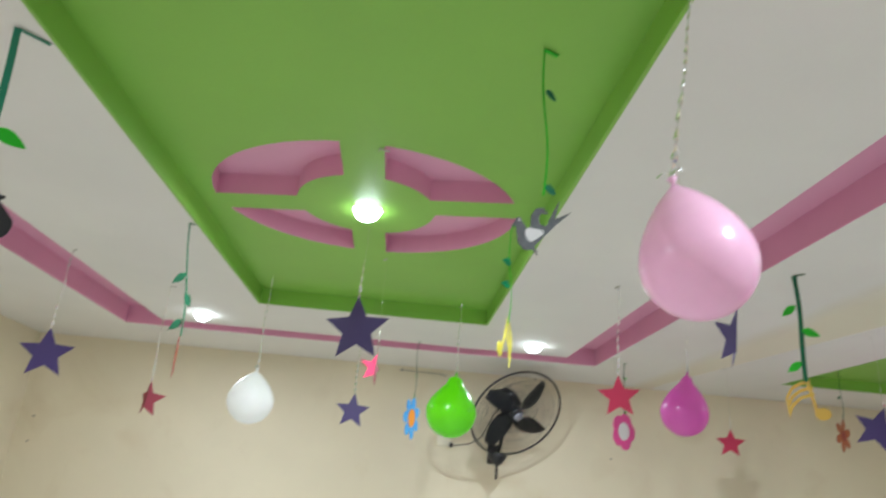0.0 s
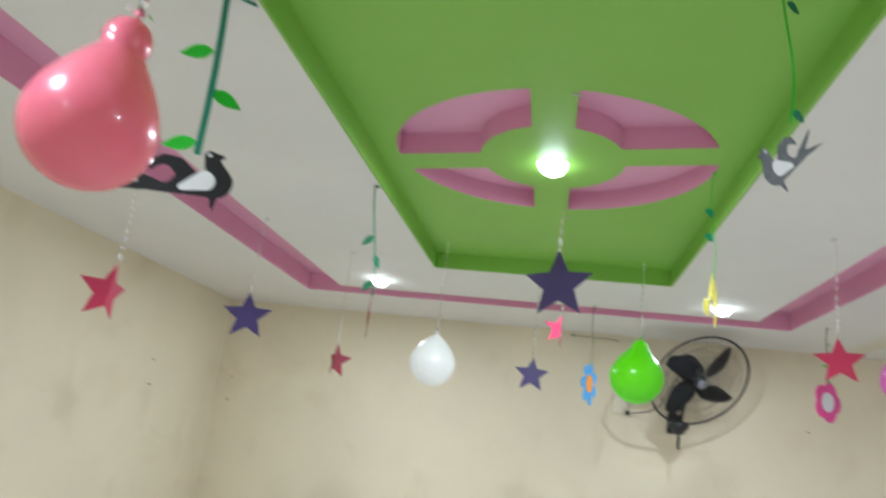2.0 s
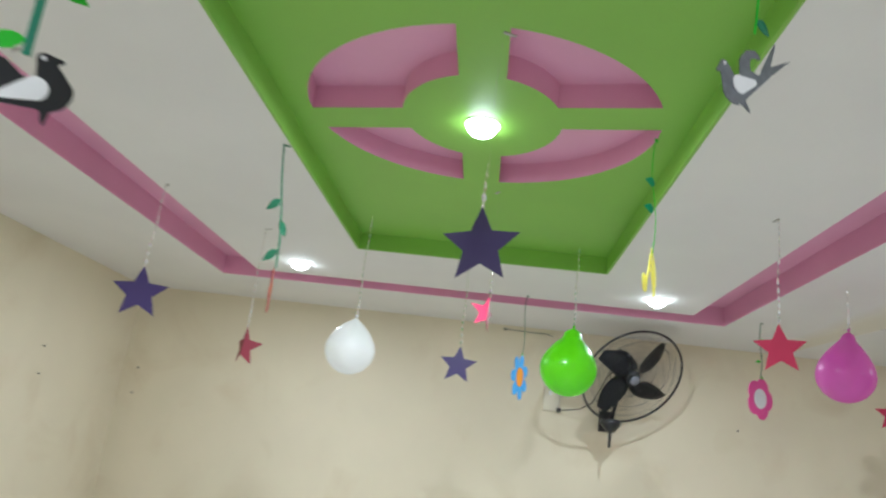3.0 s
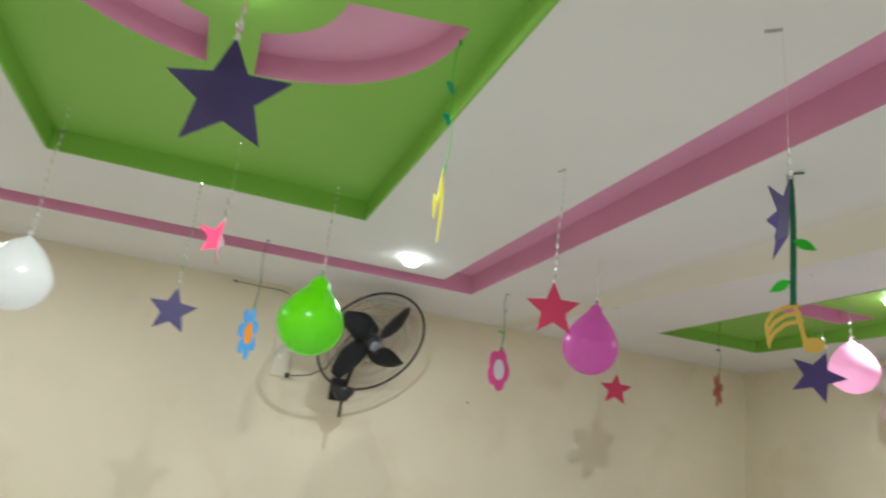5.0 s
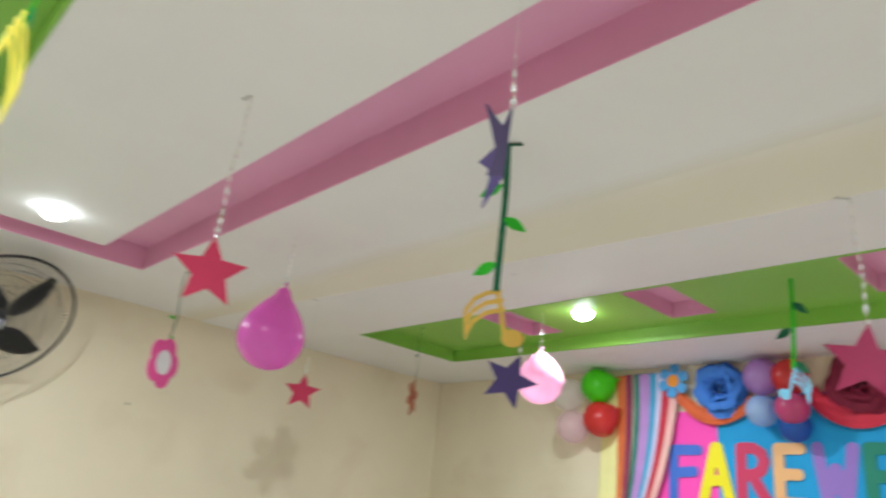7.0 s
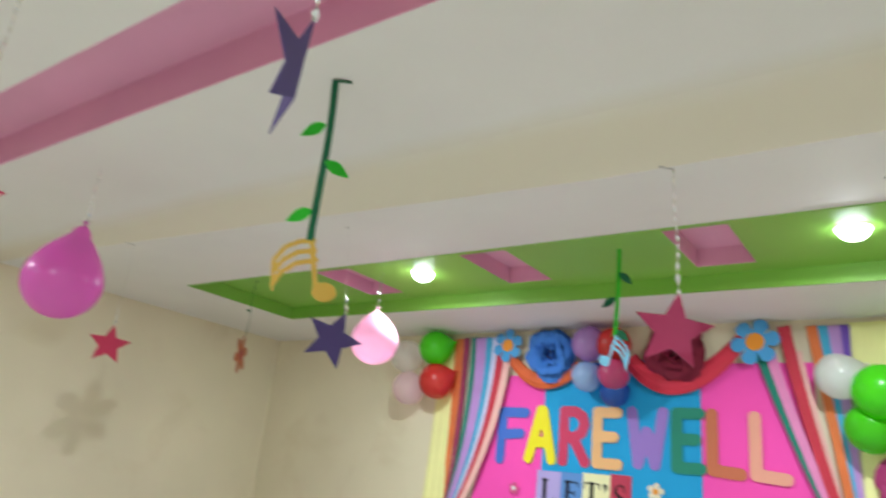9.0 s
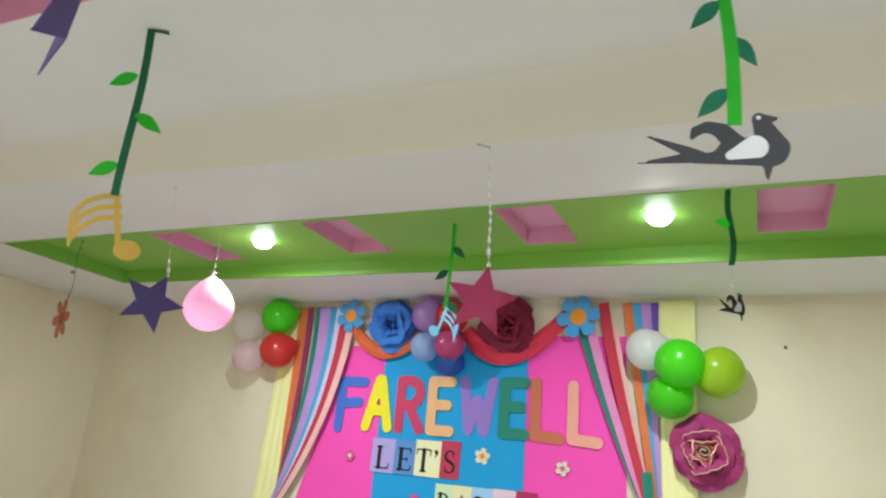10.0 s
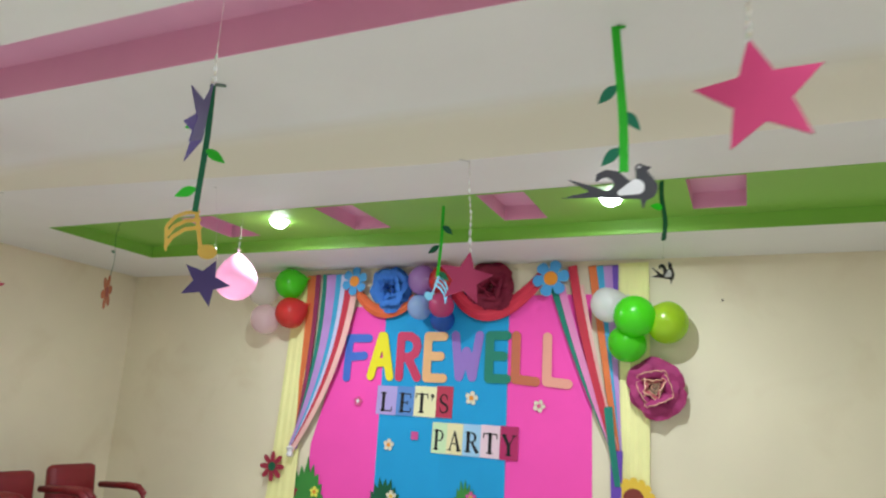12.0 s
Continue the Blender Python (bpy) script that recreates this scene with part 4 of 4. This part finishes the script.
for n_letter, (ch, y, z, col, word) in enumerate(WORD):
    ob = wall_thing("letter_cutout", y, z, 0.0128 + 0.0045 * (n_letter % 2), f"{word} foam letter {ch} stuck on the paper panels", "letter", "letters of the word FAREWELL")
    w = {"F": 0.225, "A": 0.20, "R": 0.205, "E": 0.195, "W": 0.215, "L": 0.19}[ch]
    st = [[(a * w, b * 0.335) for a, b in q] for q in SHAPES[ch]]
    part("letter", cutout(letter_dist(st, 0.036), (-0.05, -0.065), (0.30, 0.40), 0.0105, 0.004), mat("foam_" + word.replace(" ", "_") + str(int(y * 100)), col, 0.6, var=0.06), ob)


def arc(cx, cz, rx, rz, a0, a1, thick, fine, n=12):
    """Limbs along an arc, broad where it runs upright and fine where it runs level."""
    pts = []
    for k in range(n + 1):
        a = radians(a0 + (a1 - a0) * k / n)
        pts.append(((cx + rx * math.cos(a), cz + rz * math.sin(a)), fine + (thick - fine) * abs(math.cos(a)) ** 1.5))
    return [(p, r, q, t) for (p, r), (q, t) in zip(pts, pts[1:])]


BROAD, FINE = 0.088, 0.03


def foot(x, z, w=0.15):
    return [((x - w, z), FINE, (x + w, z), FINE)]


def stem(x, z0=0.03, z1=0.97):
    return [((x, z0), BROAD, (x, z1), BROAD)]


ROMAN = {
    "L": stem(0.2) + foot(0.2, 0.97) + [((0.05, 0.03), FINE, (0.68, 0.03), FINE), ((0.68, 0.03), FINE, (0.72, 0.26), FINE * 0.7)],
    "E": stem(0.2) + [((0.05, 0.97), FINE, (0.66, 0.97), FINE), ((0.66, 0.97), FINE, (0.69, 0.78), FINE * 0.7), ((0.2, 0.51), FINE, (0.52, 0.51), FINE), ((0.52, 0.62), FINE * 0.7, (0.52, 0.40), FINE * 0.7),
                      ((0.05, 0.03), FINE, (0.68, 0.03), FINE), ((0.68, 0.03), FINE, (0.74, 0.25), FINE * 0.7)],
    "T": stem(0.38) + foot(0.38, 0.03) + [((0.05, 0.97), FINE, (0.71, 0.97), FINE), ((0.05, 0.97), FINE, (0.02, 0.74), FINE * 0.7), ((0.71, 0.97), FINE, (0.74, 0.74), FINE * 0.7)],
    "S": arc(0.36, 0.735, 0.21, 0.235, 40, 180, 0.05, FINE) + arc(0.36, 0.735, 0.21, 0.235, 180, 235, 0.06, 0.06) + [((0.24, 0.56), 0.062, (0.48, 0.43), 0.068)] + arc(0.36, 0.265, 0.23, 0.235, -140, 48, 0.055, FINE)
         + [((0.52, 0.885), FINE, (0.55, 0.68), FINE * 0.6), ((0.18, 0.11), FINE, (0.13, 0.34), FINE * 0.6)],
    "P": stem(0.2) + foot(0.2, 0.03) + [((0.05, 0.97), FINE, (0.38, 0.97), FINE), ((0.2, 0.46), FINE, (0.38, 0.46), FINE)] + arc(0.38, 0.715, 0.22, 0.255, 90, -90, 0.062, FINE),
    "A": [((0.38, 0.97), 0.03, (0.12, 0.05), FINE), ((0.38, 0.95), 0.05, (0.66, 0.05), BROAD), ((0.22, 0.35), FINE, (0.56, 0.35), FINE)] + foot(0.1, 0.03, 0.11) + foot(0.67, 0.03, 0.14),
    "R": stem(0.2) + foot(0.2, 0.03) + [((0.05, 0.97), FINE, (0.38, 0.97), FINE), ((0.2, 0.50), FINE, (0.38, 0.50), FINE), ((0.40, 0.50), 0.05, (0.68, 0.05), BROAD)] + foot(0.71, 0.03, 0.09) + arc(0.38, 0.735, 0.20, 0.235, 90, -90, 0.06, FINE),
    "Y": [((0.12, 0.95), BROAD, (0.38, 0.47), BROAD), ((0.64, 0.95), FINE, (0.40, 0.49), FINE), ((0.38, 0.5), BROAD, (0.38, 0.03), BROAD)] + foot(0.38, 0.03) + foot(0.12, 0.97, 0.13) + foot(0.65, 0.97, 0.1),
    "'": [((0.10, 0.92), 0.085, (0.12, 0.88), 0.08), ((0.16, 0.86), 0.045, (0.06, 0.66), 0.014)],
}


def roman(ch, high, wide):
    """One printed roman capital, its middle at the origin."""
    limbs = ROMAN[ch]

    def dist(p):
        q = (p[0] / wide + 0.38, p[1] / high + 0.5)
        return min(cone2(q, *limb) for limb in limbs) * min(high, wide)
    return cutout(dist, (-0.42 * wide, -0.53 * high), (0.44 * wide, 0.53 * high), 0.005, 0.0016)


M_INK = mat("black_print_ink", (0.009, 0.008, 0.011), 0.85, bump=0.0)
CARDS = [("L", 2.997, 1.533, 0.184, 0.231, (0.45, 0.36, 0.72), "lilac"), ("E", 2.825, 1.533, 0.160, 0.233, (0.10, 0.26, 0.62), "blue"), ("T'", 2.648, 1.536, 0.195, 0.24, (0.84, 0.80, 0.48), "cream yellow"),
         ("S", 2.479, 1.540, 0.142, 0.245, (0.50, 0.03, 0.08), "crimson"), ("P", 2.508, 1.262, 0.128, 0.236, (0.62, 0.80, 0.50), "pale green"), ("A", 2.377, 1.262, 0.134, 0.236, (0.84, 0.76, 0.45), "cream"),
         ("R", 2.236, 1.26, 0.148, 0.24, (0.36, 0.60, 0.84), "light blue"), ("T", 2.084, 1.26, 0.156, 0.243, (0.82, 0.60, 0.70), "pale pink"), ("Y", 1.934, 1.257, 0.146, 0.248, (0.45, 0.015, 0.12), "dark crimson")]
for k, (ch, y, z, w, h, col, word) in enumerate(CARDS):
    ob = wall_thing("letter_card", y, z, 0.0135 + 0.002 * (k % 2), f"{word} paper card printed with a black letter {ch[0]}", "letter card", "printed cards on the panels", 1.0)
    part("card", box(bmesh.new(), (-w / 2, -0.0008, -h / 2), (w / 2, 0.0008, h / 2)), mat("card_" + word.replace(" ", "_"), col, 0.5, var=0.04), ob)
    wide = min(0.155, (w - 0.02) * (0.86 if len(ch) > 1 else 1.2))
    g = part("print", roman(ch[0], 0.15, wide), M_INK, ob, "printed black letter")
    g.matrix_basis = pose(-0.03 if len(ch) > 1 else 0.0, -0.0024, -0.014)
    if len(ch) > 1:
        g = part("print", roman(ch[1], 0.15, 0.15), M_INK, ob, "printed black apostrophe")
        g.matrix_basis = pose(0.104, -0.0024, -0.014)


def wall_flower(y, z, R, n, petals, centre, label, off=0.016, core=0.34, sharp=0.6, inner=0.5, turn=0.0, name="paper_flower"):
    ob = wall_thing(name, y, z, off, label, "paper flower", "paper flowers on the wall")
    flower(ob, Vector((0, 0, 0)), R, n, petals, centre, turn, core, sharp, inner, 0.004)
    return ob


M_MILK = mat("milky_paper", (0.76, 0.69, 0.54), 0.6)
M_SOFTPINK = mat("soft_pink_paper", (0.72, 0.10, 0.28), 0.7)
wall_flower(3.355, 2.525, 0.125, 6, M_BLUE_C, M_ORANGE, "sky blue card flower with an orange centre on the wall", 0.085, 0.38, 0.35, 0.45, 8)
wall_flower(1.615, 2.505, 0.145, 6, M_BLUE_C, M_ORANGE, "sky blue card flower with an orange centre on the wall", 0.085, 0.38, 0.35, 0.45, 20)
wall_flower(3.265, 1.513, 0.042, 5, M_SOFTPINK, M_CARD_WHITE, "small pink paper flower on the pink panel", turn=10)
wall_flower(2.25, 1.579, 0.055, 5, M_MILK, M_ORANGE, "small white paper daisy on the blue panel", turn=10)
wall_flower(1.706, 1.543, 0.048, 5, M_MILK, M_SOFTPINK, "small cream paper flower on the pink panel", turn=24)
wall_flower(2.95, 1.181, 0.048, 5, M_MILK, M_ORANGE, "small white paper daisy on the blue panel", turn=5)
wall_flower(4.035, 0.932, 0.125, 8, M_RED_D, M_VINE_D, "dark red card flower with a green centre on the curtain", 0.055, 0.3, 0.9, 0.35)
wall_flower(1.012, 0.945, 0.145, 14, M_YELLOW, M_BROWN, "yellow card sunflower with a brown centre on the curtain", 0.055, 0.5, 0.5, 0.82)
sq = wall_thing("paper_square", 2.723, 1.266, 0.016, "small hot pink paper square on the blue panel", "paper square")
part("square", box(bmesh.new(), (-0.03, -0.002, -0.03), (0.03, 0.002, 0.03), 0.001), M_HOT, sq)


def hedge(y, z, w, h, material, blooms):
    ob = wall_thing("paper_bush", y, z, 0.018, "jagged green paper bush glued on the panels", "paper bush", "paper bushes on the wall")
    pts = [(w / 2, -0.5), (-w / 2, -0.5)]
    n = 9
    rnd = random.Random(int(y * 50))
    for k in range(2 * n + 1):
        a = math.pi - math.pi * k / (2 * n)
        r = rnd.uniform(0.88, 1.08) if k % 2 else rnd.uniform(0.58, 0.70)
        pts.append((w / 2 * math.cos(a) * (0.62 + 0.5 * r), h * math.sin(a) ** 1.1 * r - 0.02))
    part("leaves", slab(pts, 0.003), material, ob, "jagged paper leaves")
    for bx, bz, petals, centre in blooms:
        f = part("bloom", slab([(bx + x, bz + q) for x, q in petal_outline(5, 0.045)], 0.009), petals, ob, "small paper bloom")
        part("bloom_centre", slab([(bx + 0.016 * math.cos(a), bz + 0.016 * math.sin(a)) for a in (k * math.pi / 5 for k in range(10))], 0.013), centre, f)
    return ob


hedge(3.70, 0.70, 0.33, 0.34, M_LEAF, [(0.09, 0.06, M_LYELLOW, M_ORANGE), (-0.12, 0.05, M_RED_D, M_ORANGE)])
hedge(2.955, 0.74, 0.27, 0.21, M_VINE_D, [(0.06, 0.05, M_MILK, M_YELLOW)])
hedge(2.27, 0.76, 0.19, 0.23, M_LEAF, [(0.05, 0.08, M_HOT, M_YELLOW)])


# crepe streamers
def streamer(y0, z0, y1, z1, bow, width, off, material, word, name="crepe_streamer"):
    ob = wall_thing(name, y0, z0, off, f"{word} crepe paper streamer swept down the wall", "streamer", "crepe streamers on the wall")
    n = 18
    pts, sides = [], []
    for k in range(n + 1):
        s = k / n
        a = 2 * (1 - s) * s * ((y0 - y1) * 0.5 + bow) + s * s * (y0 - y1)
        b = 2 * (1 - s) * s * (z1 - z0) * 0.5 + s * s * (z1 - z0)
        pts.append(Vector((a, -0.0013 * math.sin(3 * s * math.pi + y0 * 9), b)))
    for k in range(n + 1):
        s = k / n
        d = (pts[min(k + 1, n)] - pts[max(k - 1, 0)]).normalized()
        sides.append(Vector((-d.z, 0.02 * math.sin(k * 0.7 + y0 * 20), d.x)).normalized() * width / 2 * (1 - 0.35 * s))
    part("streamer", strip(pts, sides, 0.0015), material, ob)
    return ob


def crepe(name, col):
    return mat(name, col, 0.75, var=0.10, scale=6, fine=90, bump=0.10)


C_RED, C_ORANGE, C_TEAL = crepe("red_crepe", (0.55, 0.03, 0.06)), crepe("orange_crepe", (0.70, 0.17, 0.05)), crepe("green_crepe", (0.008, 0.20, 0.15))
C_LILAC, C_SKY, C_CREAM = crepe("lilac_crepe", (0.48, 0.26, 0.62)), crepe("sky_crepe", (0.05, 0.36, 0.62)), crepe("peach_crepe", (0.84, 0.47, 0.44))
C_PURPLE, C_PINK, C_MAROON = crepe("purple_crepe", (0.14, 0.06, 0.42)), crepe("pink_crepe", (0.76, 0.24, 0.50)), crepe("maroon_crepe", (0.28, 0.03, 0.10))
C_WHITE = crepe("white_crepe", (0.60, 0.58, 0.82))
for y0, z0, bow, w, off, m, word in ((3.835, 2.60, 0.05, 0.09, 0.030, C_ORANGE, "orange"), (3.765, 2.605, 0.07, 0.05, 0.034, C_MAROON, "dark maroon"),
                                     (3.665, 2.605, 0.12, 0.09, 0.042, C_TEAL, "dark green"), (3.60, 2.60, 0.17, 0.135, 0.046, C_LILAC, "lilac"), (3.53, 2.60, 0.19, 0.08, 0.050, C_SKY, "sky blue"),
                                     (3.475, 2.60, 0.20, 0.07, 0.054, C_WHITE, "whitish lilac"), (3.425, 2.50, 0.19, 0.075, 0.058, C_RED, "crimson"), (3.365, 2.45, 0.19, 0.06, 0.062, C_CREAM, "pale peach")):
    streamer(y0, z0, 3.862 - 0.03 * (3.8 - y0), 1.075 + 0.10 * (y0 - 3.36), bow, w, off, m, word)
for y0, z0, bow, w, off, m, word in ((1.60, 2.45, -0.05, 0.06, 0.044, C_TEAL, "dark green"), (1.54, 2.44, -0.05, 0.06, 0.048, C_PINK, "rose pink"), (1.457, 2.605, -0.06, 0.07, 0.052, C_RED, "red"),
                                     (1.40, 2.45, -0.03, 0.06, 0.040, C_CREAM, "pale peach"), (1.309, 2.605, 0.0, 0.06, 0.036, C_ORANGE, "orange"), (1.253, 2.605, 0.0, 0.055, 0.032, C_SKY, "sky blue"),
                                     (1.189, 2.605, 0.0, 0.075, 0.029, C_LILAC, "pale lilac")):
    streamer(y0, z0, 1.118 + 0.02 * (y0 - 1.3), 1.20, bow, w, off, m, word)
streamer(1.135, 2.605, 1.13, 2.32, 0.0, 0.048, 0.034, C_PURPLE, "short purple")
streamer(1.125, 1.26, 1.128, 0.55, -0.01, 0.085, 0.056, C_PURPLE, "purple")
streamer(1.185, 1.56, 1.118, 1.02, -0.012, 0.062, 0.060, C_TEAL, "dark green")
tie = wall_thing("streamer_tie", 3.862, 1.07, 0.065, "twisted white paper knot tying the streamers together", "paper knot")
part("knot", lathe([(0, -0.05), (0.03, -0.035), (0.022, 0.0), (0.035, 0.03), (0, 0.05)], 9), M_CARD_WHITE, tie)


def curtain(y0, y1, y2, y3, z0, z1, seed):
    """Two overlapping drops of yellow crepe, from a top edge y0..y1 to a foot y2..y3."""
    ob = wall_thing("curtain_strip", (y0 + y1) / 2, 0, 0.022, "pale lemon yellow crepe strips hung down the wall", "curtain", "yellow crepe strips on the wall")
    yc = (y0 + y1) / 2
    for n, (f0, f1) in enumerate(((0.0, 0.62), (0.56, 1.0))):
        rows = []
        for i in range(17):
            s = i / 16
            row = []
            for j in range(17):
                q = f0 + (f1 - f0) * j / 16
                a = (y0 + (y1 - y0) * q) * (1 - s) + (y2 + (y3 - y2) * q) * s
                a += 0.004 * math.sin(6 * s + seed + n)
                fold = 0.0022 * math.sin(q * 23 + seed + 0.9 * math.sin(s * 3)) + 0.003 * math.sin(4 * s + n + seed)
                row.append((yc - a, fold - 0.006 * n, z1 + (z0 - z1) * s))
            rows.append(row)
        part("crepe_drop", quilt(rows, 0.001), M_CLOTH, ob, smooth=True)
    return ob


M_CLOTH = mat("lemon_yellow_crepe", (0.90, 0.86, 0.40), 0.8, var=0.06, scale=5, fine=140, bump=0.04)
curtain(3.99, 3.80, 4.115, 3.80, 0.25, 2.60, 1.0)
curtain(1.115, 0.895, 1.095, 0.905, 0.25, 2.62, 2.6)


def swag(pts, widths, material, word):
    ob = wall_thing("cloth_swag", pts[0][0], pts[0][1], 0.045, f"{word} draped cloth swag over the paper panels", "cloth swag", "cloth swags on the wall")
    n = 24
    y0, z0 = pts[0]

    def bez(s, q):
        return (1 - s) ** 2 * q[0] + 2 * s * (1 - s) * q[1] + s * s * q[2]
    P, W = [], []
    for k in range(n + 1):
        s = k / n
        P.append(Vector((y0 - bez(s, [p[0] for p in pts]), 0, bez(s, [p[1] for p in pts]) - z0)))
        W.append(bez(s, widths))
    rows = []
    for k in range(n + 1):
        d = (P[min(k + 1, n)] - P[max(k - 1, 0)]).normalized()
        side = Vector((-d.z, 0, d.x))
        rows.append([P[k] + side * W[k] * (j / 12 - 0.5) + Vector((0, -0.02 * math.sin(math.pi * j / 12) - 0.003 * math.sin(j * 1.9 + 0.3 * math.sin(k * 0.3)), 0)) for j in range(13)])
    part("cloth", quilt(rows, 0.002), material, ob, smooth=True)


swag([(3.36, 2.47), (3.10, 2.10), (2.78, 2.38)], [0.07, 0.13, 0.08], crepe("orange_red_cloth", (0.72, 0.13, 0.04)), "orange red")
swag([(2.42, 2.42), (2.12, 2.02), (1.68, 2.55)], [0.10, 0.17, 0.09], crepe("crimson_cloth", (0.66, 0.03, 0.07)), "crimson")


def rose(y, z, off, R, col, heart, word, turn=0.0, edge=None):
    """A large paper rose: rings of cupped petals with pointed, curled tips round a tight spiral heart."""
    ob = wall_thing("paper_rose", y, z, off, f"large {word} paper rose with layered curled petals", "paper rose", "paper roses on the wall", turn)
    m1 = mat(word.replace(" ", "_") + "_rose_paper", col, 0.8, var=0.14, scale=12)
    m2 = mat(word.replace(" ", "_") + "_rose_heart_paper", heart, 0.8, var=0.14, scale=12)
    rnd = random.Random(int(y * 100))
    for ring, (count, r0, length, lift, width) in enumerate(((6, 0.16, 0.82, 8, 1.0), (5, 0.18, 0.64, 24, 0.94), (4, 0.20, 0.46, 44, 0.84), (4, 0.22, 0.28, 80, 0.70))):
        rows = []
        for i in range(9):
            s = i / 8
            row = []
            for j in range(9):
                q = j / 4 - 1
                half = 0.5 * width * R * (0.42 + 0.58 * math.sin(math.pi * min(1, 0.10 + 0.62 * s)))
                tip = length * R * s * (1 - 0.24 * s * abs(q) ** 1.8)
                dome = 0.13 * R * (1 - q * q) * math.sin(math.pi * (0.15 + 0.7 * s))
                roll = (0.16 if ring < 2 else 0.03) * R * max(0, s - 0.62) / 0.38 * (0.35 + abs(q)) ** 1.3
                row.append(Vector((q * half, dome * -0.6 + roll * 0.75 + 0.022 * R * math.sin(8 * q + 5 * s), tip)))
            rows.append(row)
        first = part("petal", quilt(rows, 0.0016), m1 if ring < 3 else m2, ob, smooth=True)
        rim_pts = [r[0] for r in rows[3:]] + rows[-1][1:] + [r[-1] for r in rows[3:-1]][::-1]
        rim_ob = part("petal_edge", tube(rim_pts, 0.0034, 5), edge, first, "gold-pink painted petal edge") if edge and ring > 1 else None
        for k in range(count):
            p = first if k == 0 else new("petal", first.data)
            p.parent = ob
            if k and rim_ob:
                e = new("petal_edge", rim_ob.data)
                e.parent = p
                tagged(e, "gold-pink painted petal edge")
            ang = 360 * k / count + ring * 33 + rnd.uniform(-17, 17)
            grow = rnd.uniform(0.86, 1.12) if ring < 3 else 1.0
            p.matrix_basis = pose(0, 0, 0, 0, ang, 0) @ pose(0, -0.014 * ring - 0.02, r0 * R, lift + rnd.uniform(-7, 9), rnd.uniform(-8, 8), 0) @ Matrix.Diagonal((grow, 1, grow, 1))
    n = 60
    rows = [[], []]
    for k in range(n + 1):
        s = k / n
        a = s * 5.6 * math.pi
        r = R * (0.03 + 0.27 * s) * (1 + 0.14 * math.cos(4 * a * 0.52))
        for t, h in ((0, 0.06), (1, 0.40 - 0.10 * s)):
            rows[t].append((r * math.cos(a), -h * R - 0.02, r * math.sin(a)))
    h = part("heart", quilt(rows, 0.0018), m2, ob, "tightly rolled paper heart", True)
    if edge:
        part("heart_edge", tube(rows[1], 0.0036, 5), edge, h, "gold-pink painted edge")
    return ob


GOLD_PINK = mat("gold_pink_paint", (0.82, 0.50, 0.34), 0.4, 0.2)
rose(3.0, 2.455, 0.035, 0.205, (0.045, 0.20, 0.64), (0.04, 0.17, 0.56), "royal blue", 10)
rose(2.10, 2.445, 0.035, 0.215, (0.19, 0.004, 0.028), (0.24, 0.006, 0.038), "dark maroon", 30)
rose(0.855, 1.70, 0.04, 0.225, (0.36, 0.032, 0.145), (0.44, 0.09, 0.11), "dusky magenta", 0, GOLD_PINK)


def wall_balloon(y, z, off, R, material, word, tilt):
    m = on_wall(y, z, off) @ pose(0, 0, 0, tilt[0], tilt[1], 0)
    ob = thing("wall_balloon", m, f"shiny {word} balloon tied in a bunch on the wall", "balloon", "balloons bunched on the wall")
    balloon_body(R, material, ob, 1.15)
    return ob


for y, z, off, R, m, word, tilt in (
        (3.97, 2.505, 0.15, 0.138, B_GREEN, "bright green", (-20, 70)), (3.935, 2.245, 0.15, 0.14, B_RED, "red", (-20, 60)), (4.265, 2.445, 0.145, 0.135, B_CLEAR, "pearly white", (-20, -60)),
        (4.215, 2.185, 0.145, 0.135, B_BLUSH, "pearly pinkish white", (-20, -110)), (1.166, 2.287, 0.14, 0.13, B_WHITE, "white", (-20, 60)), (0.965, 2.185, 0.25, 0.148, B_GREEN, "bright green", (-60, 10)),
        (1.034, 2.01, 0.14, 0.138, B_GREEN, "bright green", (-20, 20)), (0.764, 2.154, 0.155, 0.15, B_LIME, "lime yellow", (-20, -70)), (2.67, 2.505, 0.14, 0.125, B_LILAC, "lilac", (-20, 100)),
        (2.50, 2.50, 0.14, 0.12, B_RED, "red", (-20, -60)), (2.684, 2.284, 0.14, 0.105, B_SKY, "pale blue", (-20, 60)), (2.469, 2.289, 0.20, 0.103, B_ROSE, "coral pink", (-50, 0)), (2.49, 2.185, 0.12, 0.1, B_ROYAL, "blue", (-20, -20))):
    wall_balloon(y, z, off, R, m, word, tilt)
